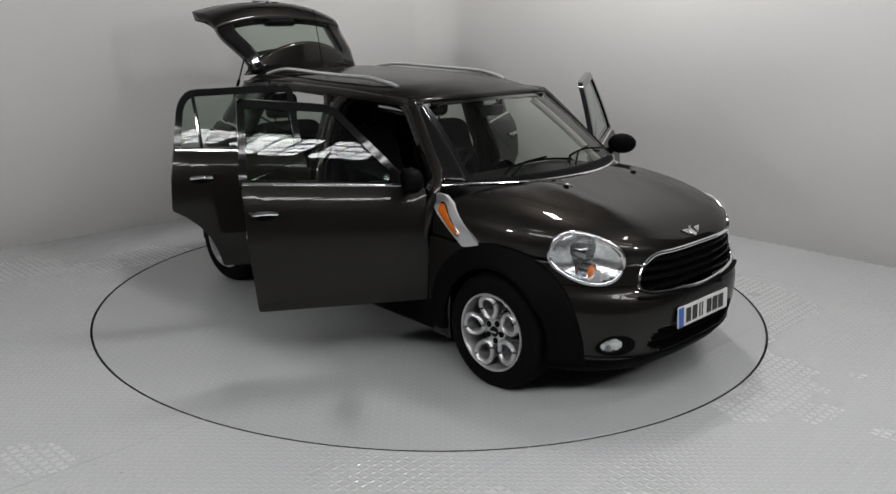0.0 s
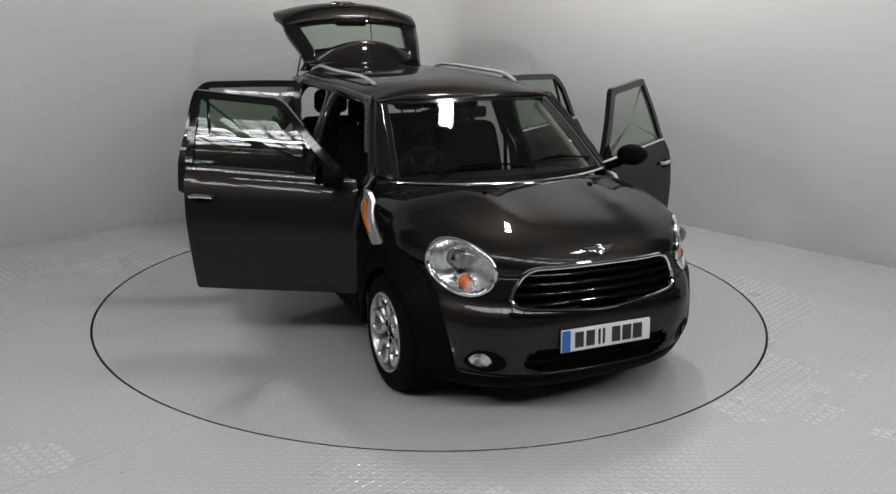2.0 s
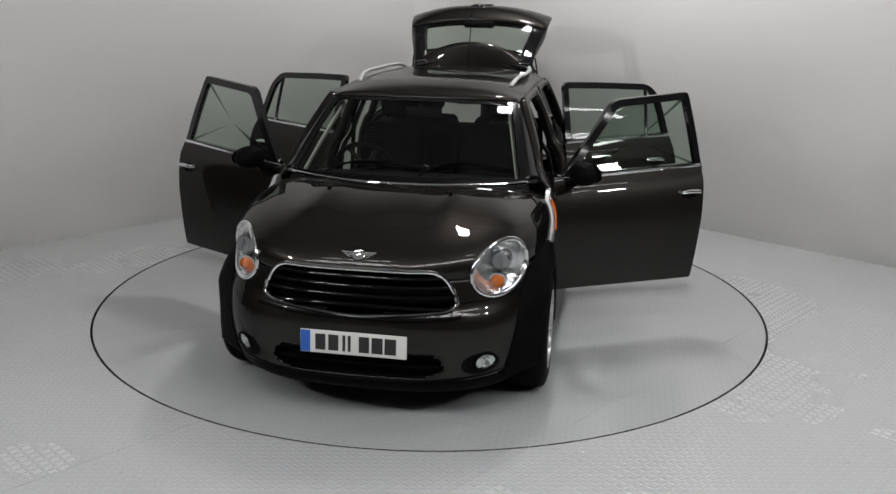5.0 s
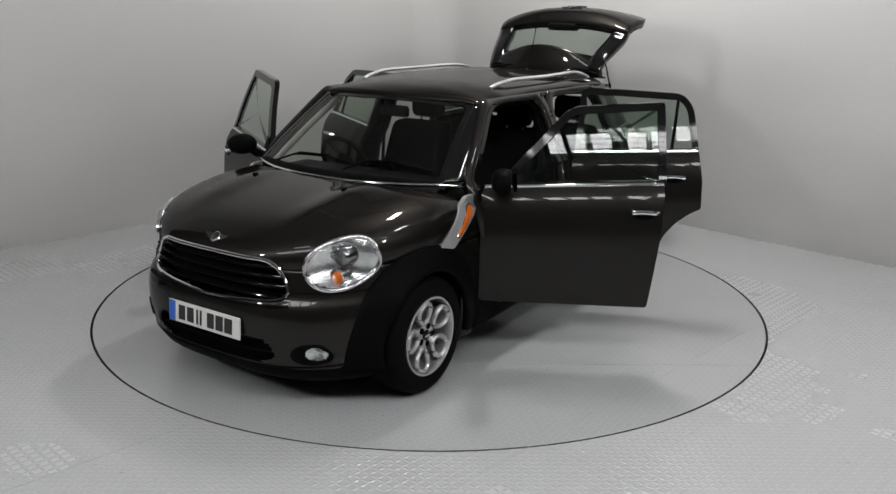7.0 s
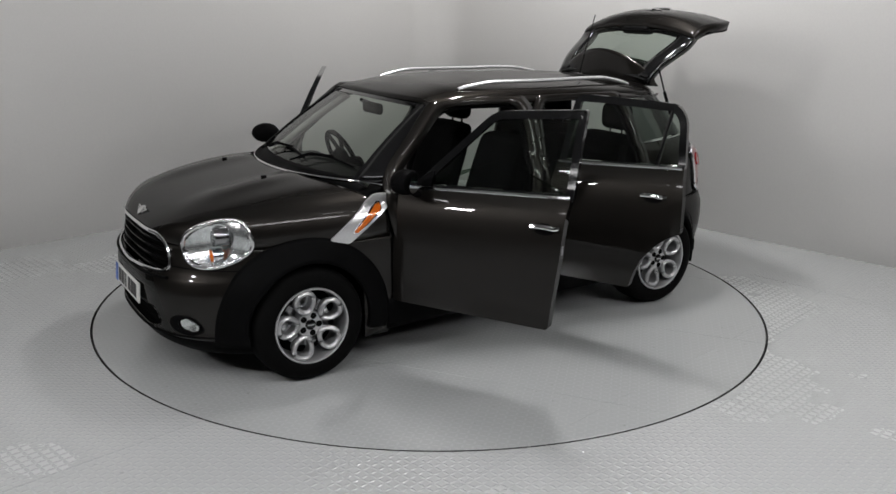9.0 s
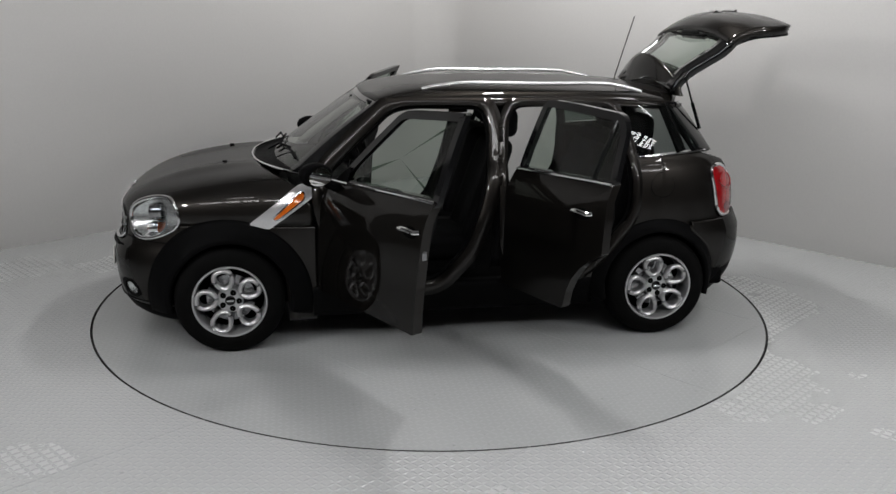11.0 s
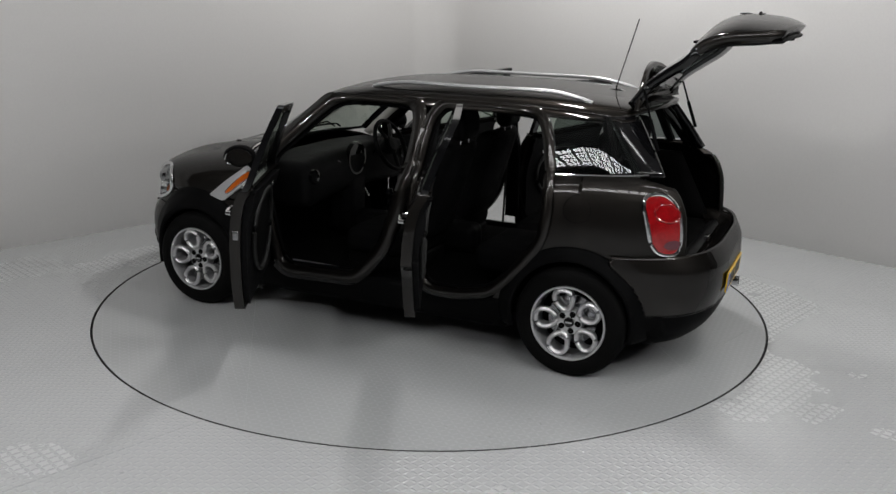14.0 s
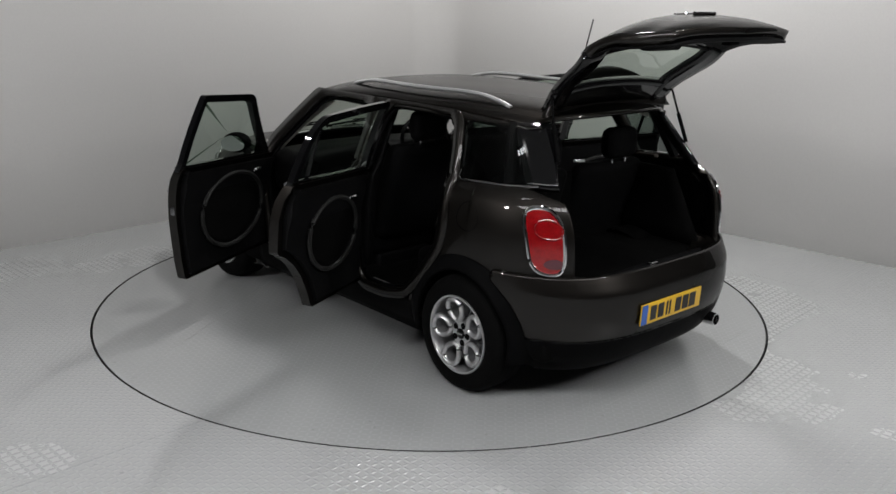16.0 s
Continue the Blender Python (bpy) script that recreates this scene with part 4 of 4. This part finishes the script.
def wheel():
    """One wheel about its own hub, its face towards +y."""
    def rim(vf):
        return [(0.91 * x, y, 0.91 * z) for x, y, z in vf[0]], vf[1]
    w = part("wheel", *rim(lathe([(0.225, -0.10), (0.236, 0.032), (0.233, 0.038), (0.224, 0.038), (0.216, 0.022), (0.210, -0.10)], 64)), SILVER, car, "silver five-loop alloy wheel with black tyre")
    part("tyre", *lathe([(0.203, -0.185), (0.262, -0.205), (0.300, -0.195), (0.316, -0.165), (0.3185, -0.10), (0.3185, -0.03), (0.314, 0.0), (0.302, 0.022), (0.283, 0.032), (0.255, 0.039), (0.228, 0.039), (0.214, 0.032), (0.204, 0.0)], 72), RUBBER, w)
    grooves = [lathe([(0.3192, h), (0.3192, h + 0.008)], 72) for h in (-0.145, -0.105, -0.065, -0.025)]
    part("tread_groove", *joined(*grooves), DARK, w)
    part("brake_disc", *lathe([(0.001, -0.06), (0.14, -0.06), (0.145, -0.07), (0.145, -0.085)], 40), LAMP_TUBE, w)
    part("wheel_well", *lathe([(0.001, -0.10), (0.215, -0.10)], 40), DARK, w)
    # the face: five thick loops round oval holes, and a hub with five bolt holes
    for k in range(5):
        a = radians(76 + 72 * k)
        ca, sa = math.cos(a), math.sin(a)
        path = []
        for i in range(30):
            t = 2 * math.pi * i / 30
            r = 0.1445 + 0.063 * math.cos(t)
            q = 0.056 * math.sin(t) * (1.0 + 0.20 * math.cos(t))
            path.append((r * ca - q * sa, 0.004 + 0.018 * ((r - 0.08) / 0.12), r * sa + q * ca))
        part("spoke_loop", *rim(tube(path, 0.0175, 10, True, 0.9)), SILVER, w)
        inner = [(0.1425 * ca + (x - 0.1425 * ca) * 0.86, -0.05, 0.1425 * sa + (z - 0.1425 * sa) * 0.86) for x, h, z in path]
        part("loop_wall", *rim(([(0.1425 * ca + (x - 0.1425 * ca) * 0.80, h, 0.1425 * sa + (z - 0.1425 * sa) * 0.80) for x, h, z in path] + inner, [(i, (i + 1) % 30, 30 + (i + 1) % 30, 30 + i) for i in range(30)])), SILVER, w)
    part("hub", *rim(lathe([(0.001, 0.004), (0.030, 0.004), (0.062, 0.006), (0.078, 0.002), (0.084, -0.012), (0.084, -0.06)], 48)), SILVER, w)
    for k in range(5):
        a = radians(112 + 72 * k)
        v, f = lathe([(0.001, 0.0065), (0.0135, 0.0070), (0.0165, 0.0085), (0.019, 0.0075), (0.0195, 0.004)], 20)
        part("bolt_hole", *rim(([(x + 0.055 * math.cos(a), h, z + 0.055 * math.sin(a)) for x, h, z in v], f)), DARK, w)
    cap = part("hub_cap", *lathe([(0.001, 0.014), (0.024, 0.013), (0.029, 0.009), (0.030, 0.0)], 32), GLOSS, w)
    part("cap_bar", *rounded_box(0.040, 0.003, 0.010, 0.001, (0, 0.0145, 0)), CHROME, w, smooth=False)
    return w


def arch_trim(side, sx):
    """Black plastic lip round a wheel arch, and the dark liner inside it."""
    a0, a1 = (-12, 192)

    def f(u, v):
        a = radians(a0 + (a1 - a0) * u)
        r = ARCH_IN - 0.012 + (ARCH_OUT + (0.02 if sx > 0 else -0.03) - ARCH_IN) * v
        x, z = sx * AXLE + r * math.cos(a) * 1.0, HUB_Z + r * math.sin(a)
        y = y_low(x, z) if z < ZS or sx < 0 else max(y_low(x, ZS) * (1 if z < ZS else 1), 0)
        if sx > 0 and z > ZS - 0.01:
            w = shoulder(x)
            t = max(0.0, 1 - (max(0.0, z - ZS) / max(0.05, CROWN(x) - ZS)) ** PB) ** (1 / PB)
            y = w * t
        flare = 0.890 - (0.50 if sx > 0 else 0.35) * max(0.0, abs(x) - 1.56)
        y += 0.012 * math.sin(math.pi * min(1, 0.15 + v)) + 0.004
        return x, y + max(0.0, flare - y) * (1 - v) ** 1.3, z
    cpart("wheel_arch_trim", flip(*grid(f, 56, 6), side), BLACK, thick=0.03, offset=-1)
    liner = grid(lambda u, v: (sx * AXLE + ARCH_IN * math.cos(radians(-5 + 190 * u)), 0.83 - 0.42 * v, HUB_Z + ARCH_IN * math.sin(radians(-5 + 190 * u))), 30, 3)
    cpart("arch_liner", flip(*liner, side), DARK)
    back = fan([(sx * AXLE + ARCH_IN * math.cos(t), HUB_Z - 0.05 + ARCH_IN * math.sin(t)) for t in [math.pi * i / 16 for i in range(17)]], lambda x, z: (x, 0.42, z), 2)
    cpart("arch_back", flip(*back, side), DARK)


def side_scuttle(side):
    """Bright trim behind the front wheel, with its amber repeater."""
    def on(off):
        def f(x, z):
            if z > ZS:
                w = shoulder(x)
                y = w * max(0.0, 1 - ((z - ZS) / (CROWN(x) - ZS)) ** PB) ** (1 / PB)
            else:
                y = y_low(x, z)
            return x, max(y, y_low(x, min(z, 0.93)) * 0.985) + off, z
        return f
    o = rounded([(1.175, 0.765), (1.06, 0.735), (0.795, 0.925), (0.80, 0.985), (0.885, 0.985)], 0.02, 4)
    s = cpart("side_scuttle", flip(*slab(o, on(0.012), on(-0.01), 4), side), RAIL, "satin silver side trim with amber repeater")
    o2 = rounded([(1.045, 0.795), (1.015, 0.785), (0.855, 0.905), (0.855, 0.945), (0.885, 0.945)], 0.03, 4)
    o2 = inset(o2, 0.006)
    part("repeater_rim", *flip(*slab(inset(o2, -0.008), on(0.016), on(0.0), 3), side), CHROME, s)
    part("repeater", *flip(*slab(o2, on(0.022), on(0.0), 3), side), AMBER, s, "amber repeater lens")


def seat(x, y, front=True):
    """A cloth seat with bolsters, back and headrest."""
    w = 0.50 if front else 0.56
    base = cpart("front_seat" if front else "rear_seat", rounded_box(0.50, w, 0.16, 0.05, (x, y, 0.52), 3), CLOTH, "black cloth car seat")
    lean = 0.32 if front else 0.36

    def bend(px, py, pz):
        k = (pz - 0.55)
        return (px - lean * k - 0.03 * math.cos((py - y) / w * math.pi) * 0 + 0.10 * ((py - y) / w * 2) ** 2 * 0.4, py * 1.0 if k < 0.35 else y + (py - y) * (1 - 0.35 * (k - 0.35)), pz)
    top = 1.17 if front else 1.12
    part("backrest", *rounded_box(0.15, w, top - 0.55, 0.055, (x - 0.24, y, (top + 0.55) / 2), 3, bend), CLOTH, base)
    hx = x - 0.24 - lean * (top - 0.45)
    part("headrest", *rounded_box(0.11, 0.26, 0.18, 0.05, (hx, y, top + 0.11), 3), CLOTH, base)
    for s in (-0.06, 0.06):
        part("headrest_post", *tube([(hx, y + s, top - 0.04), (hx, y + s, top + 0.06)], 0.007, 8), CHROME, base)
    if front:
        part("seat_runner", *rounded_box(0.5, w - 0.08, 0.12, 0.02, (x, y, 0.39)), TRIM, base)


def cabin():
    cpart("floor_pan", rounded_box(2.75, 1.50, 0.10, 0.02, (-0.42, 0, 0.32)), DARK)
    cpart("underbody", rounded_box(3.5, 1.10, 0.14, 0.03, (0.02, 0, 0.255)), DARK)
    cpart("engine_bay", rounded_box(0.78, 0.80, 0.42, 0.05, (1.40, 0, 0.47)), DARK)
    cpart("bulkhead", rounded_box(0.06, 1.40, 0.62, 0.02, (0.98, 0, 0.66)), DARK)
    for s in (1, -1):
        sill = grid(lambda u, v: ((lambda x, z: (x, y_low(x, z) + 0.004, z))(0.82 - 1.72 * u, 0.195 + 0.185 * v)), 30, 6)
        cpart("side_sill", flip(*sill, s), BLACK, thick=0.08)
        cpart("sill_plate", rounded_box(0.34, 0.05, 0.008, 0.003, (0.42, s * 0.79, 0.385)), RAIL)
        cpart("sill_plate", rounded_box(0.22, 0.05, 0.008, 0.003, (-0.52, s * 0.79, 0.385)), RAIL)
        cpart("belt_stalk", tube([(-0.30, s * 0.66, 1.28), (-0.29, s * 0.68, 0.80), (-0.27, s * 0.70, 0.42)], 0.016, 6, flat=0.4), TRIM)
        cpart("pillar_lining", grid(lambda u, v: (-0.255 - 0.10 * u, s * (y_skin(-0.3, 0.45 + 0.95 * v) - 0.085), 0.45 + 0.95 * v), 2, 12), TRIM, thick=0.015)
        cpart("boot_side", grid(lambda u, v: (-1.12 - (0.68 - 0.24 * v) * u, s * (0.60 - 0.05 * u), 0.62 + 0.46 * v), 6, 4), DARK, thick=0.02)
    cpart("seat_back_panel", rounded_box(0.05, 1.12, 0.46, 0.02, (-1.19, 0, 0.84)), DARK)
    cpart("boot_floor", rounded_box(0.78, 1.16, 0.03, 0.01, (-1.46, 0, 0.635)), DARK)
    # dashboard, with a round centre dial, vents and a console
    def dash(px, py, pz):
        return (px + 0.06 * (abs(py) / 0.68) ** 2 * -1 + 0.10 * max(0, pz - 0.90), py, pz - 0.02 * (abs(py) / 0.68) ** 2)
    d = cpart("dashboard", rounded_box(0.42, 1.36, 0.30, 0.08, (0.78, 0, 0.86), 4, dash), TRIM, "black dashboard with round centre dial")
    v, f = lathe([(0.001, 0.0), (0.095, 0.0), (0.10, 0.012), (0.115, 0.012), (0.118, -0.02)], 36)
    part("centre_dial", [(0.575 - h, a, 0.93 + b) for a, h, b in v], f, GLOSS, d)
    for y in (-0.60, -0.25, 0.25, 0.60):
        v, f = lathe([(0.001, -0.01), (0.035, -0.01), (0.042, 0.008), (0.050, 0.006), (0.052, -0.02)], 24)
        part("air_vent", [(0.575 - h - 0.05 * (abs(y) > 0.5), a + y, 0.90 + b) for a, h, b in v], f, GLOSS, d)
    part("centre_panel", *rounded_box(0.20, 0.24, 0.42, 0.05, (0.66, 0, 0.62)), TRIM, d)
    cpart("centre_console", rounded_box(0.95, 0.20, 0.20, 0.06, (0.10, 0, 0.47)), TRIM)
    gear = cpart("gear_lever", tube([(0.33, 0, 0.55), (0.31, 0, 0.68)], 0.012, 8), CHROME)
    part("gear_knob", *lathe([(0.001, 0.74), (0.020, 0.735), (0.028, 0.71), (0.020, 0.685), (0.010, 0.67)], 20, "z"), GLOSS, gear).matrix_basis = pose(0.31, 0, 0)
    # steering wheel, on the right
    tilt = BASE @ pose(0.50, -0.36, 0.98, 0, -66, 0)
    sw = part("steering_wheel", *tube([(0.185 * math.cos(t), 0.185 * math.sin(t), 0) for t in [2 * math.pi * i / 40 for i in range(40)]], 0.016, 8, True), TRIM, car, "black three-spoke steering wheel", tilt)
    part("wheel_boss", *lathe([(0.001, 0.03), (0.05, 0.025), (0.075, 0.0), (0.06, -0.04)], 28, "z"), TRIM, sw)
    for t in (90, 210 + 30, 330 - 30):
        c, s = math.cos(radians(t + 90)), math.sin(radians(t + 90))
        part("spoke", *tube([(0.05 * c, 0.05 * s, 0.005), (0.18 * c, 0.18 * s, 0.0)], 0.014, 8), GREY_TRIM, sw)
    part("steering_column", *tube([(0, 0, -0.02), (0, 0, -0.22)], 0.04, 10), TRIM, sw)
    rm = cpart("rear_view_mirror", rounded_box(0.04, 0.23, 0.07, 0.02, (0.46, 0, 1.345)), TRIM, "black interior mirror")
    part("mirror_mount", *tube([(0.47, 0, 1.37), (0.545, 0, 1.40)], 0.012, 8), TRIM, rm)
    for s in (0.36, -0.36):
        cpart("sun_visor", rounded_box(0.14, 0.32, 0.02, 0.008, (0.40, s, 1.415)), TRIM)
    for s in (0.36, -0.36):
        seat(0.05, s, True)
        seat(-0.85, s * 0.92, False)
    v, f = lathe([(0.001, 0.012), (0.03, 0.010), (0.05, 0.0), (0.055, -0.012)], 20, "z")
    an = cpart("aerial", ([(-1.24 + a * 1.3, b * 0.7, 1.505 + c) for a, b, c in v], f), GLOSS, "roof aerial")
    part("aerial_rod", *tube([(-1.245, 0, 1.51), (-1.275, 0, 1.62), (-1.36, 0.005, 1.925)], 0.0035, 6), BLACK, an)


bonnet()
skirt_front()
grille()
for s in (1, -1):
    headlight(s)
vs, fs = badge("badge", None, None)
cpart("badge", ([(x_front(0, 0.846) + 0.004 + c * 0.8 + (-b) * 0.75, a * 1.15, 0.846 + b * 0.8 + c * 0.6) for a, b, c in vs], fs), CHROME, "chrome winged round emblem")
plate("front_number_plate", "white front number plate with blue band", WHITE_PLATE, x_front(0.13, 0.44) + 0.012, 0.440, -4, 0)
plate("rear_number_plate", "yellow rear number plate with blue band", YELLOW_PLATE, x_rear(0, 0.53) - 0.024, 0.500, 3, 180, 0.06)
screen()
roof()
for s in (1, -1):
    door_frame(s, OPEN_F, "front_door_frame")
    door_frame(s, OPEN_R, "rear_door_frame")
    quarter(s)
    tail_lamp(s)
    side_scuttle(s)
    for sx in (1, -1):
        arch_trim(s, sx)
skirt_rear()
tailgate()
cabin()
first = wheel()
spots = [BASE @ pose(AXLE, 0.848, HUB_Z), BASE @ pose(-AXLE, 0.858, HUB_Z), BASE @ pose(AXLE, -0.848, HUB_Z, 0, 0, 180), BASE @ pose(-AXLE, -0.858, HUB_Z, 0, 0, 180)]
first.matrix_basis = spots[0]
for m_ in spots[1:]:
    copy_thing(first, m_)
for s in (1, -1):
    door(s, True)
    door(s, False)


def motions():
    rows = [(t, pose(0, 0, 0, 0, 0, a)) for t, a in TURN]
    walk(car, rows)
    walk(table, rows)


motions()
